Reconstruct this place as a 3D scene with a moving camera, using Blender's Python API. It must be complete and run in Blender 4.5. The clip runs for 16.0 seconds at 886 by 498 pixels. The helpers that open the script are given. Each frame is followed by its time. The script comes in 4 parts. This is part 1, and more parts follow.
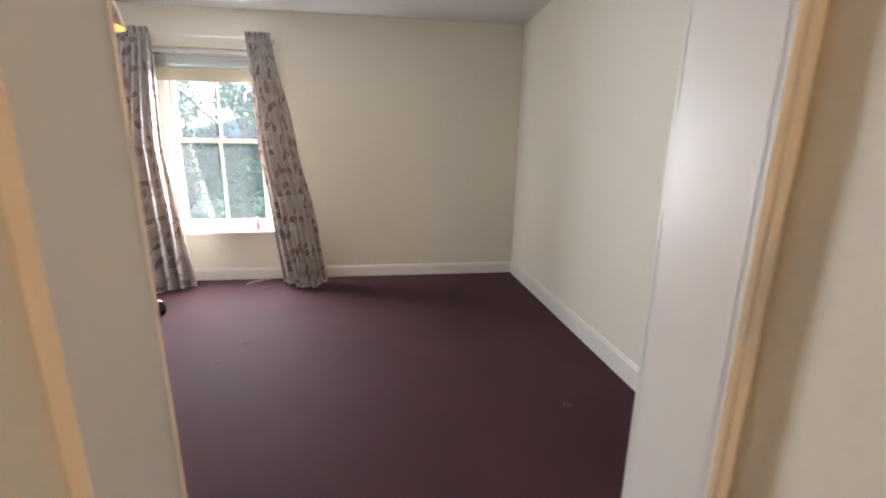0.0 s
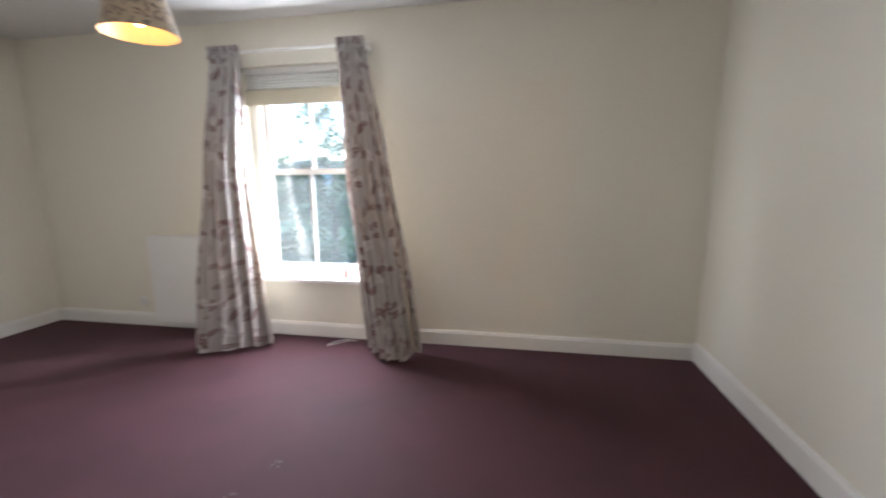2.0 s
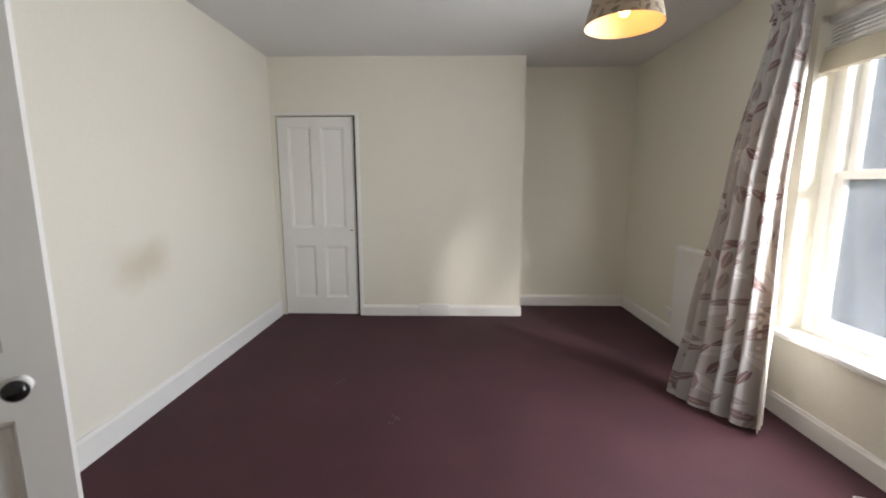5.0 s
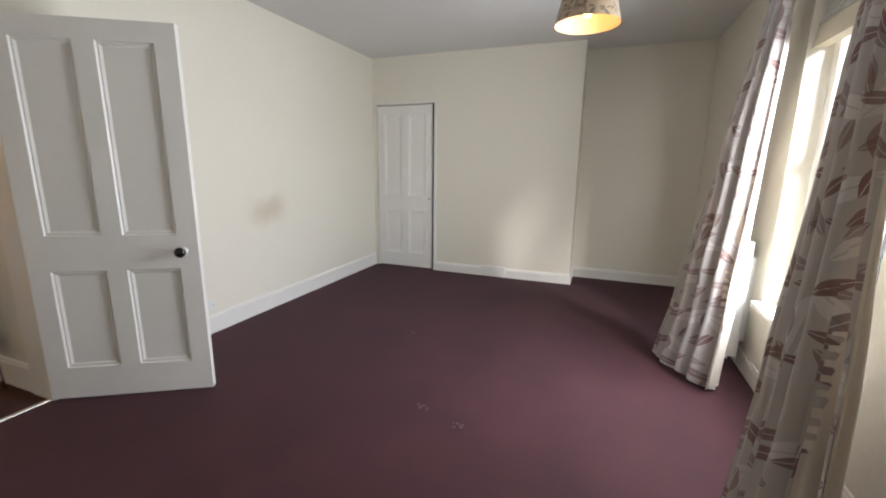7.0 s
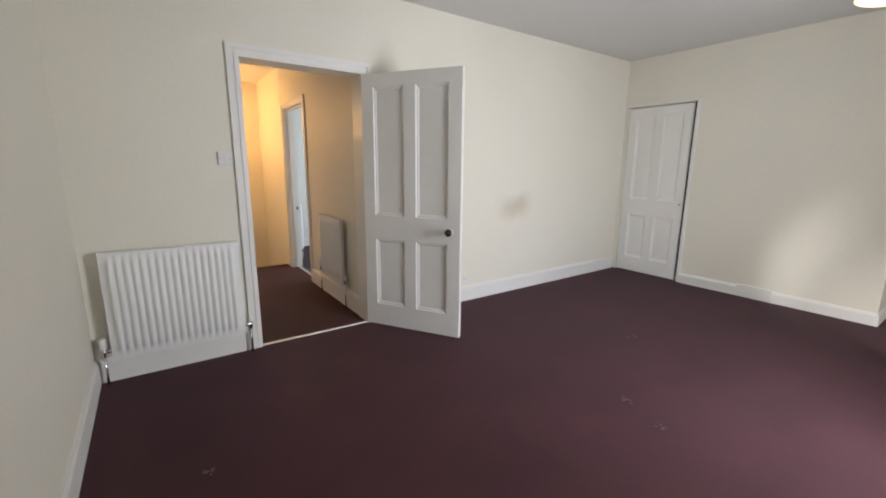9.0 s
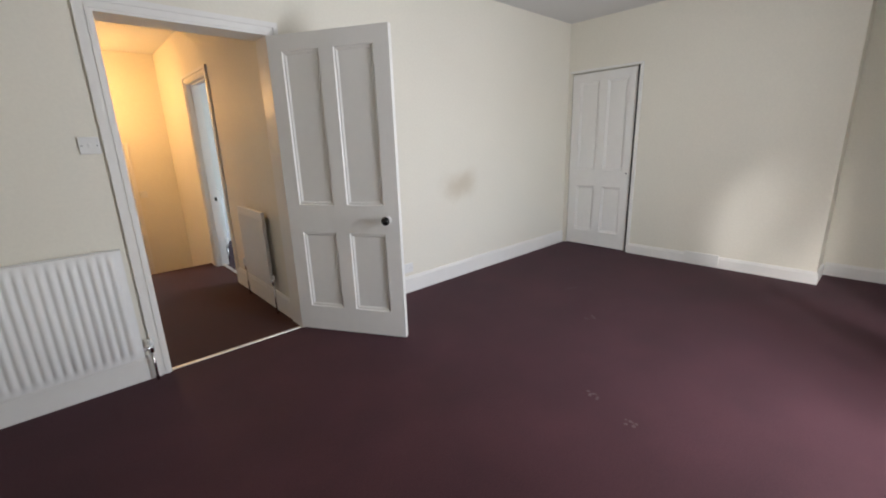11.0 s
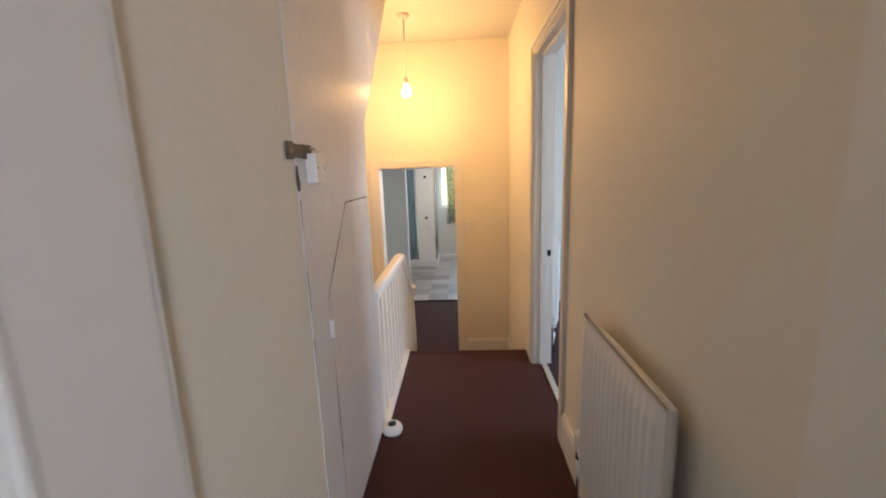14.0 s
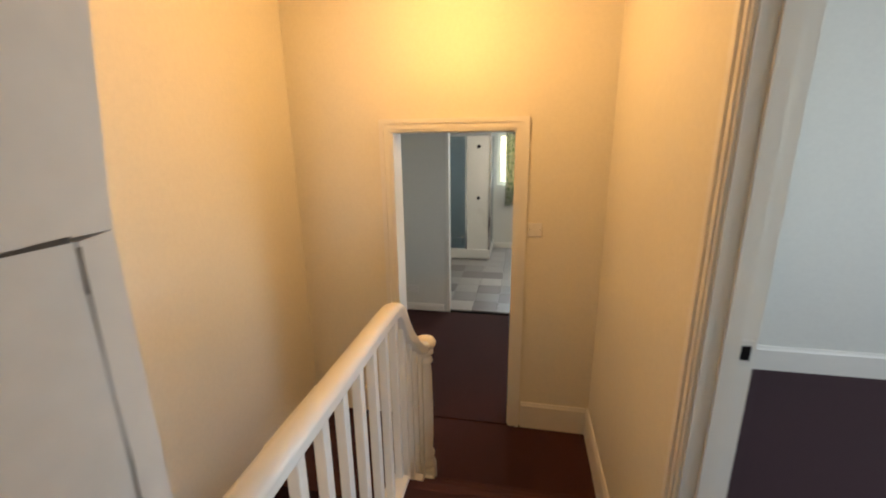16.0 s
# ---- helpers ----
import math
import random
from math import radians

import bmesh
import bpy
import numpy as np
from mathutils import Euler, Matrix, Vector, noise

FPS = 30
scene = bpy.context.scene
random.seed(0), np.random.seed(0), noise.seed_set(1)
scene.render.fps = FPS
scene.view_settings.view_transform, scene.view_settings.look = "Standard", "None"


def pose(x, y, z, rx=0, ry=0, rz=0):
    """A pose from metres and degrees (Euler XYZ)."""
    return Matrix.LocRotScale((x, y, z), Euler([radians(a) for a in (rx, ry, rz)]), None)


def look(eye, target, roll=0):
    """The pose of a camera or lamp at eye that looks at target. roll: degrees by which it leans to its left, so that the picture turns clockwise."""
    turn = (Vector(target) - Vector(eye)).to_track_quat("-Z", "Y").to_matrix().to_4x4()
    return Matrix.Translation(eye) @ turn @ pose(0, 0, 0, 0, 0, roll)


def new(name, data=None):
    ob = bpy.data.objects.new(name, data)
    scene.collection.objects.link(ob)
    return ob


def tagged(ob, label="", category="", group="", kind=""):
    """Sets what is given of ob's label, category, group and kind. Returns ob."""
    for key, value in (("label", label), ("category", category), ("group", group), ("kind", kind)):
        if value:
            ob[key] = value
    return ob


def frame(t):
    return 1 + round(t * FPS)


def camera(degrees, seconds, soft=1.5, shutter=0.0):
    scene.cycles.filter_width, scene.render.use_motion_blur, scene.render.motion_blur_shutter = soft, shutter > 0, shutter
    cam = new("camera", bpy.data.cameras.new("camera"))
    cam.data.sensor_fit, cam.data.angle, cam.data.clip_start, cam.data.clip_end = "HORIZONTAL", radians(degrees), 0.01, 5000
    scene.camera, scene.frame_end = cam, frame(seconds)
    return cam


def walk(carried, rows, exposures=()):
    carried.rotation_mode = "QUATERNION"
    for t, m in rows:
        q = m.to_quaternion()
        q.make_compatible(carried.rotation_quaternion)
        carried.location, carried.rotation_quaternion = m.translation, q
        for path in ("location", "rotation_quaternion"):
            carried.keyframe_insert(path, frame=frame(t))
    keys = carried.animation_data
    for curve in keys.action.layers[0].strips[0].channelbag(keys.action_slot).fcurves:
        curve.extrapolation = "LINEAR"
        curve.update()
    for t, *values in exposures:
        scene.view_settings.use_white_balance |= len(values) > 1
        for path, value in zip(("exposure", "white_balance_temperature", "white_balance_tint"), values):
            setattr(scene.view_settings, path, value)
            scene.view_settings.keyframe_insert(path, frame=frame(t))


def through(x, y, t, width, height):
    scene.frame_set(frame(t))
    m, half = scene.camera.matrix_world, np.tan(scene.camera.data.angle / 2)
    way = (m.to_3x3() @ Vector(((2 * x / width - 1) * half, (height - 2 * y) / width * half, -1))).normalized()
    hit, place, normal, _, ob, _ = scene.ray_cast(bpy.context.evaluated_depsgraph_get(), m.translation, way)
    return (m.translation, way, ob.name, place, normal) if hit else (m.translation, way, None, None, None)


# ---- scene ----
cam = camera(94.3, 16.0, soft=1.9, shutter=0.35)
PATH = [
    (0, (0.132, 0.127, 1.369), (0.409, 2.054, 0.911), 0.8),
    (0.5, (0.191, 0.447, 1.31), (0.439, 2.389, 0.898), -1.1),
    (1, (0.265, 0.753, 1.312), (0.674, 2.676, 0.948), -0.7),
    (1.5, (0.267, 1.122, 1.338), (0.604, 3.067, 1.016), 0.6),
    (2, (0.26, 1.406, 1.387), (-0.101, 3.343, 1.048), -0.5),
    (2.5, (0.359, 1.653, 1.394), (-0.694, 3.315, 1.032), 1.1),
    (3, (0.292, 1.793, 1.364), (-1.142, 3.133, 0.981), 0.9),
    (3.5, (0.161, 1.998, 1.391), (-1.565, 2.942, 1.03), 0.3),
    (4, (0.145, 2.162, 1.397), (-1.765, 2.672, 1.094), 0.0),
    (4.2, (0.175, 2.253, 1.404), (-1.766, 2.628, 1.1), 0.1),
    (6.5, (0.853, 3.386, 1.364), (-1.048, 2.866, 1.021), 0.4),
    (7, (0.963, 3.656, 1.358), (-0.868, 2.959, 0.957), 0.7),
    (7.5, (0.974, 3.886, 1.357), (-0.722, 2.911, 0.937), -0.5),
    (8, (1.03, 4.005, 1.364), (-0.414, 2.676, 0.982), 0.6),
    (8.5, (1.161, 3.996, 1.378), (0.062, 2.372, 0.983), 0.6),
    (9, (1.202, 3.979, 1.364), (0.07, 2.379, 0.965), 0.5),
    (11.5, (0.789, 3.477, 1.358), (-0.521, 2.057, 0.84), -2.1),
    (12, (0.654, 3.01, 1.32), (-0.251, 1.275, 0.909), 0.4),
    (12.5, (0.481, 2.525, 1.351), (-0.168, 0.673, 0.964), -2.4),
    (13, (0.293, 2.082, 1.358), (0.139, 0.13, 0.952), -2.5),
    (13.5, (0.246, 1.584, 1.363), (0.225, -0.373, 0.951), -1.3),
    (14, (0.215, 1.134, 1.359), (0.309, -0.828, 0.983), -2.0),
    (14.5, (0.207, 0.692, 1.374), (0.442, -1.26, 1.006), -1.4),
    (15, (0.256, 0.221, 1.341), (0.452, -1.718, 0.891), 0.9),
    (15.5, (0.262, -0.15, 1.33), (0.45, -2.085, 0.864), -0.4),
    (16, (0.226, -0.48, 1.34), (0.595, -2.378, 0.829), -0.7),
]
# the clip's camera meters the window side first, then warms and stops down on the landing
EXPOSURES = [(0.0, 2.95, 6200, 15), (0.7, 2.93, 5900, 14), (2.0, 2.85, 5850, 14), (4.0, 2.45, 6150, 12), (9.0, 2.55, 6100, 13), (12.0, 2.45, 6000, 14), (12.7, 2.4, 6100, 17), (13.5, 2.25, 6500, 16), (14.0, 2.45, 5800, 15), (14.5, 2.55, 5200, 14), (15.0, 2.53, 5500, 13), (15.5, 2.28, 6050, 12), (16.0, 2.12, 6400, 11)]
walk(cam, [(t, look(eye, target, roll)) for t, eye, target, roll in PATH], EXPOSURES)

# ---- world, sun and exposure ----
SUN_FROM = Vector((0.74, 0.50, 0.36)).normalized()
world = bpy.data.worlds.new("sky")
world.use_nodes = True
scene.world = world
wn = world.node_tree.nodes
sky = wn.new("ShaderNodeTexSky")
sky.sky_type = "NISHITA"
sky.sun_disc = False
sky.sun_elevation = math.asin(SUN_FROM.z)
sky.sun_rotation = math.atan2(SUN_FROM.x, SUN_FROM.y)
sky.air_density, sky.dust_density, sky.ozone_density = 1.0, 0.1, 1.0
wn["Background"].inputs["Strength"].default_value = 0.15
world.node_tree.links.new(sky.outputs["Color"], wn["Background"].inputs["Color"])
sun_data = bpy.data.lights.new("sun", "SUN")
sun_data.energy, sun_data.angle, sun_data.color = 1.7, radians(16), (1.0, 0.95, 0.88)
sun = new("sun", sun_data)
sun.matrix_world = look(SUN_FROM * 30, (0, 0, 0))


def opening_light(name, at, target, wide, high, watts, colour):
    """An area lamp in a wall's opening, standing in for sky light."""
    d = bpy.data.lights.new(name, "AREA")
    d.shape, d.size, d.size_y, d.energy, d.color = "RECTANGLE", wide, high, watts, colour
    ob = new(name, d)
    ob.matrix_world = look(at, target)
    return ob


opening_light("bedroom_window_light", (-1.545, 4.68, 1.29), (-0.95, 0, 0.75), 0.86, 1.44, 16.0, (0.95, 0.965, 0.965))
opening_light("back_bedroom_window_light", (-3.29, -0.8, 1.45), (0, -1.1, 1.2), 1.7, 1.1, 9.5, (0.82, 0.91, 1.0))
opening_light("bathroom_window_light", (0.32, -8.0, 1.0), (0.45, 0, 0.3), 0.62, 0.85, 4.0, (0.80, 0.92, 1.0))
# added fill lamp at an invented opening, brightens the lobby
opening_light("lobby_fill_light", (-0.262, -4.0, 0.75), (2.0, -4.3, 0.0), 0.7, 0.9, 1.3, (0.95, 0.96, 0.97))


# ---- material helpers ----
def material(name, colour, rough=0.6, metal=0.0, vary=0.10, grain=40.0, blotch=1.5, bump=0.05, spec=0.5, dirt=None, sheen=0.0):
    """Base colour with fine grain and broad blotches, a little relief, uneven gloss."""
    m = bpy.data.materials.new(name)
    m.use_nodes = True
    n, l = m.node_tree.nodes, m.node_tree.links
    b = n["Principled BSDF"]
    b.inputs["Metallic"].default_value = metal
    b.inputs["Specular IOR Level"].default_value = spec
    b.inputs["Sheen Weight"].default_value = sheen
    co = n.new("ShaderNodeTexCoord")
    fine, broad = n.new("ShaderNodeTexNoise"), n.new("ShaderNodeTexNoise")
    fine.inputs["Scale"].default_value, broad.inputs["Scale"].default_value = grain, blotch
    fine.inputs["Detail"].default_value = 4
    broad.inputs["Detail"].default_value = 5
    for t in (fine, broad):
        l.new(co.outputs["Object"], t.inputs["Vector"])
    add = n.new("ShaderNodeMath")
    add.operation = "ADD"
    l.new(fine.outputs["Fac"], add.inputs[0])
    l.new(broad.outputs["Fac"], add.inputs[1])
    span = n.new("ShaderNodeMapRange")
    span.inputs["From Min"].default_value, span.inputs["From Max"].default_value = 0.6, 1.4
    l.new(add.outputs[0], span.inputs["Value"])
    mix = n.new("ShaderNodeMix")
    mix.data_type = "RGBA"
    low = dirt or tuple(c * (1 - vary) for c in colour)
    mix.inputs["A"].default_value = (*low, 1)
    mix.inputs["B"].default_value = (*(min(1, c * (1 + vary * 0.5)) for c in colour), 1)
    l.new(span.outputs[0], mix.inputs["Factor"])
    l.new(mix.outputs["Result"], b.inputs["Base Color"])
    gloss = n.new("ShaderNodeMapRange")
    gloss.inputs["To Min"].default_value, gloss.inputs["To Max"].default_value = max(0.03, rough - 0.08), min(1, rough + 0.08)
    l.new(broad.outputs["Fac"], gloss.inputs["Value"])
    l.new(gloss.outputs[0], b.inputs["Roughness"])
    if bump:
        bp = n.new("ShaderNodeBump")
        bp.inputs["Strength"].default_value, bp.inputs["Distance"].default_value = bump, 0.01
        l.new(fine.outputs["Fac"], bp.inputs["Height"])
        l.new(bp.outputs[0], b.inputs["Normal"])
    return m


def glowing(name, colour, strength):
    m = bpy.data.materials.new(name)
    m.use_nodes = True
    b = m.node_tree.nodes["Principled BSDF"]
    b.inputs["Base Color"].default_value = (0.8, 0.8, 0.8, 1)
    b.inputs["Emission Color"].default_value = (*colour, 1)
    b.inputs["Emission Strength"].default_value = strength
    return m


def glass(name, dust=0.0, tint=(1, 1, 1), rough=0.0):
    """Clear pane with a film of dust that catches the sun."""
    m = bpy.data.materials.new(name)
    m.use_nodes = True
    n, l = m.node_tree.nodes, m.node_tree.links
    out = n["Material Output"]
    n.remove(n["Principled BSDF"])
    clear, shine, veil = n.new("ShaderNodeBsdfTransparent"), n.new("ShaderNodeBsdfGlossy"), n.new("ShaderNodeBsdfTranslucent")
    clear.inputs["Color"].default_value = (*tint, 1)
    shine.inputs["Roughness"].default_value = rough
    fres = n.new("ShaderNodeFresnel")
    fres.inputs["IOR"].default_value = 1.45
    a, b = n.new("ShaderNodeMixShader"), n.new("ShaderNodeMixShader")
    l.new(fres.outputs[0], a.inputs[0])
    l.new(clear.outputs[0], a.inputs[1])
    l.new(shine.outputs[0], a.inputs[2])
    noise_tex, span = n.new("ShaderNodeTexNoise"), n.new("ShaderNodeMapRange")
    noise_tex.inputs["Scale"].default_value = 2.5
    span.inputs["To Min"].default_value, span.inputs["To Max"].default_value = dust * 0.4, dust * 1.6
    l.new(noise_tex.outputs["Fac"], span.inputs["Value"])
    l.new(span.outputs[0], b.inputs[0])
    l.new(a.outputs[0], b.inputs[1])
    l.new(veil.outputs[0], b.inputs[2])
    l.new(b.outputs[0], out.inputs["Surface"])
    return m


def leafy_fabric(name, ground, leaf, pale, size=0.11, through=0.35, scale_uv=1.0):
    """Woven cloth printed with leaves: dark leaves and paler ones, each turned its own way."""
    m = bpy.data.materials.new(name)
    m.use_nodes = True
    n, l = m.node_tree.nodes, m.node_tree.links
    b, out = n["Principled BSDF"], n["Material Output"]
    uv = n.new("ShaderNodeTexCoord")

    def math_node(op, x, y=None):
        k = n.new("ShaderNodeMath")
        k.operation = op
        for i, v in enumerate((x, y)):
            if v is None:
                continue
            if isinstance(v, (int, float)):
                k.inputs[i].default_value = v
            else:
                l.new(v, k.inputs[i])
        return k.outputs[0]

    col = None
    for step, (tone, wide, shift) in enumerate(((pale, 1.25, 0.37), (leaf, 0.85, 0.0), (leaf, 0.7, 0.71))):
        mp = n.new("ShaderNodeMapping")
        mp.inputs["Location"].default_value = (shift, shift * 1.7, 0)
        mp.inputs["Scale"].default_value = (1 / (size * wide),) * 3
        l.new(uv.outputs["UV"], mp.inputs["Vector"])
        vor = n.new("ShaderNodeTexVoronoi")
        vor.voronoi_dimensions = "2D"
        vor.inputs["Scale"].default_value = 1.0
        vor.inputs["Randomness"].default_value = 0.75
        l.new(mp.outputs[0], vor.inputs["Vector"])
        sub = n.new("ShaderNodeVectorMath")
        sub.operation = "SUBTRACT"
        l.new(mp.outputs[0], sub.inputs[0])
        l.new(vor.outputs["Position"], sub.inputs[1])
        pick = n.new("ShaderNodeSeparateColor")
        l.new(vor.outputs["Color"], pick.inputs[0])
        rot = n.new("ShaderNodeVectorRotate")
        rot.rotation_type = "Z_AXIS"
        l.new(sub.outputs[0], rot.inputs["Vector"])
        l.new(math_node("MULTIPLY", pick.outputs[0], 6.28), rot.inputs["Angle"])
        xyz = n.new("ShaderNodeSeparateXYZ")
        l.new(rot.outputs[0], xyz.inputs[0])
        along = math_node("MULTIPLY", math_node("POWER", math_node("ABSOLUTE", xyz.outputs[0]), 1.7), 2.6)
        across = math_node("MULTIPLY", math_node("ABSOLUTE", xyz.outputs[1]), 4.6)
        inside = math_node("LESS_THAN", math_node("ADD", along, across), 0.78)
        kept = math_node("MULTIPLY", inside, math_node("GREATER_THAN", pick.outputs[1], 0.30))
        rib = math_node("GREATER_THAN", math_node("ABSOLUTE", xyz.outputs[1]), 0.012)
        fac = math_node("MULTIPLY", math_node("MULTIPLY", kept, rib), math_node("ADD", 0.55, math_node("MULTIPLY", pick.outputs[2], 0.4)))
        mix = n.new("ShaderNodeMix")
        mix.data_type = "RGBA"
        l.new(fac, mix.inputs["Factor"])
        if col is None:
            mix.inputs["A"].default_value = (*ground, 1)
        else:
            l.new(col, mix.inputs["A"])
        mix.inputs["B"].default_value = (*tone, 1)
        col = mix.outputs["Result"]
    weave = n.new("ShaderNodeTexNoise")
    weave.inputs["Scale"].default_value = 260
    l.new(uv.outputs["UV"], weave.inputs["Vector"])
    bp = n.new("ShaderNodeBump")
    bp.inputs["Strength"].default_value = 0.15
    bp.inputs["Distance"].default_value = 0.004
    l.new(weave.outputs["Fac"], bp.inputs["Height"])
    l.new(bp.outputs[0], b.inputs["Normal"])
    l.new(col, b.inputs["Base Color"])
    b.inputs["Roughness"].default_value = 0.62
    b.inputs["Sheen Weight"].default_value = 0.25
    thin = n.new("ShaderNodeBsdfTranslucent")
    warm = n.new("ShaderNodeMix")
    warm.data_type = "RGBA"
    warm.blend_type = "MULTIPLY"
    warm.inputs["Factor"].default_value = 1.0
    warm.inputs["B"].default_value = (1.0, 0.80, 0.62, 1)
    l.new(col, warm.inputs["A"])
    l.new(warm.outputs["Result"], thin.inputs["Color"])
    mixs = n.new("ShaderNodeMixShader")
    mixs.inputs[0].default_value = through
    l.new(b.outputs[0], mixs.inputs[1])
    l.new(thin.outputs[0], mixs.inputs[2])
    l.new(mixs.outputs[0], out.inputs["Surface"])
    return m


def lining_cloth(name, colour, through):
    """Thin plain cloth that lets part of the daylight through."""
    m = material(name, colour, 0.8, vary=0.06, grain=200, bump=0.05)
    n, l = m.node_tree.nodes, m.node_tree.links
    thin, mixs = n.new("ShaderNodeBsdfTranslucent"), n.new("ShaderNodeMixShader")
    thin.inputs["Color"].default_value = (*colour, 1)
    mixs.inputs[0].default_value = through
    l.new(n["Principled BSDF"].outputs[0], mixs.inputs[1])
    l.new(thin.outputs[0], mixs.inputs[2])
    l.new(mixs.outputs[0], n["Material Output"].inputs["Surface"])
    return m


def carpet_material(name, colour, vary):
    """Short pile: speckled tufts, trodden paths and flattened patches."""
    m = material(name, colour, rough=0.8, vary=vary, grain=160, blotch=2.0, bump=0.3, spec=0.2, sheen=0.035)
    m.node_tree.nodes["Principled BSDF"].inputs["Sheen Tint"].default_value = (0.78, 0.86, 1.0, 1)
    return m


PAINT = material("cream_wall_paint", (0.80, 0.76, 0.652), 0.62, vary=0.05, grain=55, blotch=0.9, bump=0.06)


def painted_shade(m, centre, size, colour, strength):
    """A soft-edged, uneven brownish shade painted into a wall's base colour."""
    n, l = m.node_tree.nodes, m.node_tree.links
    b = n["Principled BSDF"]
    unshaded = b.inputs["Base Color"].links[0].from_socket
    co, mp, wob = n.new("ShaderNodeTexCoord"), n.new("ShaderNodeMapping"), n.new("ShaderNodeTexNoise")
    mp.vector_type = "TEXTURE"
    mp.inputs["Location"].default_value = centre
    mp.inputs["Scale"].default_value = size
    l.new(co.outputs["Object"], mp.inputs["Vector"])
    wob.inputs["Scale"].default_value = 4.0
    l.new(co.outputs["Object"], wob.inputs["Vector"])
    dist, add, span, mix = n.new("ShaderNodeVectorMath"), n.new("ShaderNodeMath"), n.new("ShaderNodeMapRange"), n.new("ShaderNodeMix")
    dist.operation = "LENGTH"
    l.new(mp.outputs[0], dist.inputs[0])
    add.operation = "ADD"
    l.new(dist.outputs["Value"], add.inputs[0])
    l.new(wob.outputs["Fac"], add.inputs[1])
    span.interpolation_type = "SMOOTHSTEP"
    span.inputs["From Min"].default_value, span.inputs["From Max"].default_value = 0.5, 1.5
    span.inputs["To Min"].default_value, span.inputs["To Max"].default_value = strength, 0.0
    l.new(add.outputs[0], span.inputs["Value"])
    mix.data_type = "RGBA"
    mix.inputs["B"].default_value = (*colour, 1)
    l.new(span.outputs[0], mix.inputs["Factor"])
    l.new(unshaded, mix.inputs["A"])
    l.new(mix.outputs["Result"], b.inputs["Base Color"])
    return m


# brownish shade above the wall's bright patch is mixed into this paint
PAINT_SHADED = painted_shade(material("cream_wall_paint_with_painted_shade", (0.80, 0.76, 0.652), 0.62, vary=0.05, grain=55, blotch=0.9, bump=0.06), (-2.0, 0.8, 0.93), (0.34, 0.3, 0.20), (0.52, 0.43, 0.29), 0.55)
PAINT_PALE = material("pale_grey_wall_paint", (0.74, 0.74, 0.70), 0.62, vary=0.05, grain=55, blotch=0.9, bump=0.06)
CEILING = material("ceiling_paint", (0.72, 0.71, 0.69), 0.8, vary=0.05, grain=60, blotch=0.7, bump=0.08)
GLOSS = material("white_gloss_paint", (0.82, 0.80, 0.755), 0.38, vary=0.03, grain=18, blotch=2.2, bump=0.02)
BOARDS = material("worn_white_board_paint", (0.76, 0.74, 0.72), 0.42, vary=0.08, grain=22, blotch=1.7, bump=0.08)
ENAMEL = material("radiator_enamel", (0.82, 0.81, 0.78), 0.42, vary=0.03, grain=15, blotch=2, bump=0.0)
CARPET = carpet_material("plum_carpet", (0.070, 0.0265, 0.0325), 0.42)
# same plum carpet; the landing's dimmer, warmer light is mixed into this copy
CARPET_LAMPLIT = carpet_material("plum_carpet_lamplit_copy", (0.056, 0.0195, 0.0175), 0.35)
CARPET_DULL = carpet_material("brown_purple_carpet", (0.046, 0.022, 0.028), 0.25)
BLACK = material("black_ceramic", (0.012, 0.011, 0.011), 0.15, vary=0.2, bump=0)
DARK = material("near_black_gap_fill", (0.02, 0.018, 0.016), 0.9, vary=0.3, bump=0)
SEAM = material("broken_paint_seam", (0.10, 0.088, 0.08), 0.9, vary=0.4, grain=80, bump=0.1)
IRON = material("aged_iron", (0.11, 0.10, 0.09), 0.5, metal=0.7, vary=0.4, grain=60, bump=0.1)
CHROME = material("chrome", (0.75, 0.75, 0.76), 0.14, metal=1.0, vary=0.05, bump=0)
BRASS = material("dull_metal_strip", (0.70, 0.68, 0.63), 0.4, metal=0.6, vary=0.15, grain=90, bump=0.05)
PLASTIC = material("white_plastic", (0.78, 0.77, 0.74), 0.3, vary=0.04, bump=0)
BLIND = material("cream_blind_cloth", (0.62, 0.56, 0.42), 0.8, vary=0.12, grain=120, blotch=4, bump=0.1)
RED = material("red_plastic", (0.58, 0.14, 0.12), 0.35, vary=0.1, bump=0)
CURTAIN = leafy_fabric("leaf_print_curtain_cloth", (0.50, 0.475, 0.455), (0.20, 0.105, 0.095), (0.68, 0.66, 0.65), size=0.18, through=0.16)
LINING = lining_cloth("curtain_lining", (0.78, 0.72, 0.63), 0.25)
SHADE_OUT = leafy_fabric("damask_shade_cloth", (0.36, 0.27, 0.17), (0.10, 0.065, 0.045), (0.22, 0.15, 0.09), size=0.055, through=0.12)
SHADE_IN = material("shade_lining", (0.85, 0.64, 0.38), 0.7, vary=0.03, bump=0)
GREEN_CLOTH = leafy_fabric("green_leaf_curtain_cloth", (0.55, 0.58, 0.45), (0.06, 0.17, 0.06), (0.20, 0.32, 0.12), size=0.13)
BATH_PANE = glass("bathroom_pane", dust=0.02, tint=(0.94, 0.96, 0.97))
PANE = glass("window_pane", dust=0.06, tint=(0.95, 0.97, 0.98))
SHOWER_GLASS = glass("shower_glass", dust=0.12, tint=(0.80, 0.88, 0.93))
SMUDGE = material("carpet_scuff", (0.12, 0.08, 0.082), 0.9, vary=0.4, grain=200, bump=0.4)
HASP_PALE = material("bare_metal", (0.62, 0.61, 0.58), 0.35, metal=0.8, vary=0.2, bump=0)
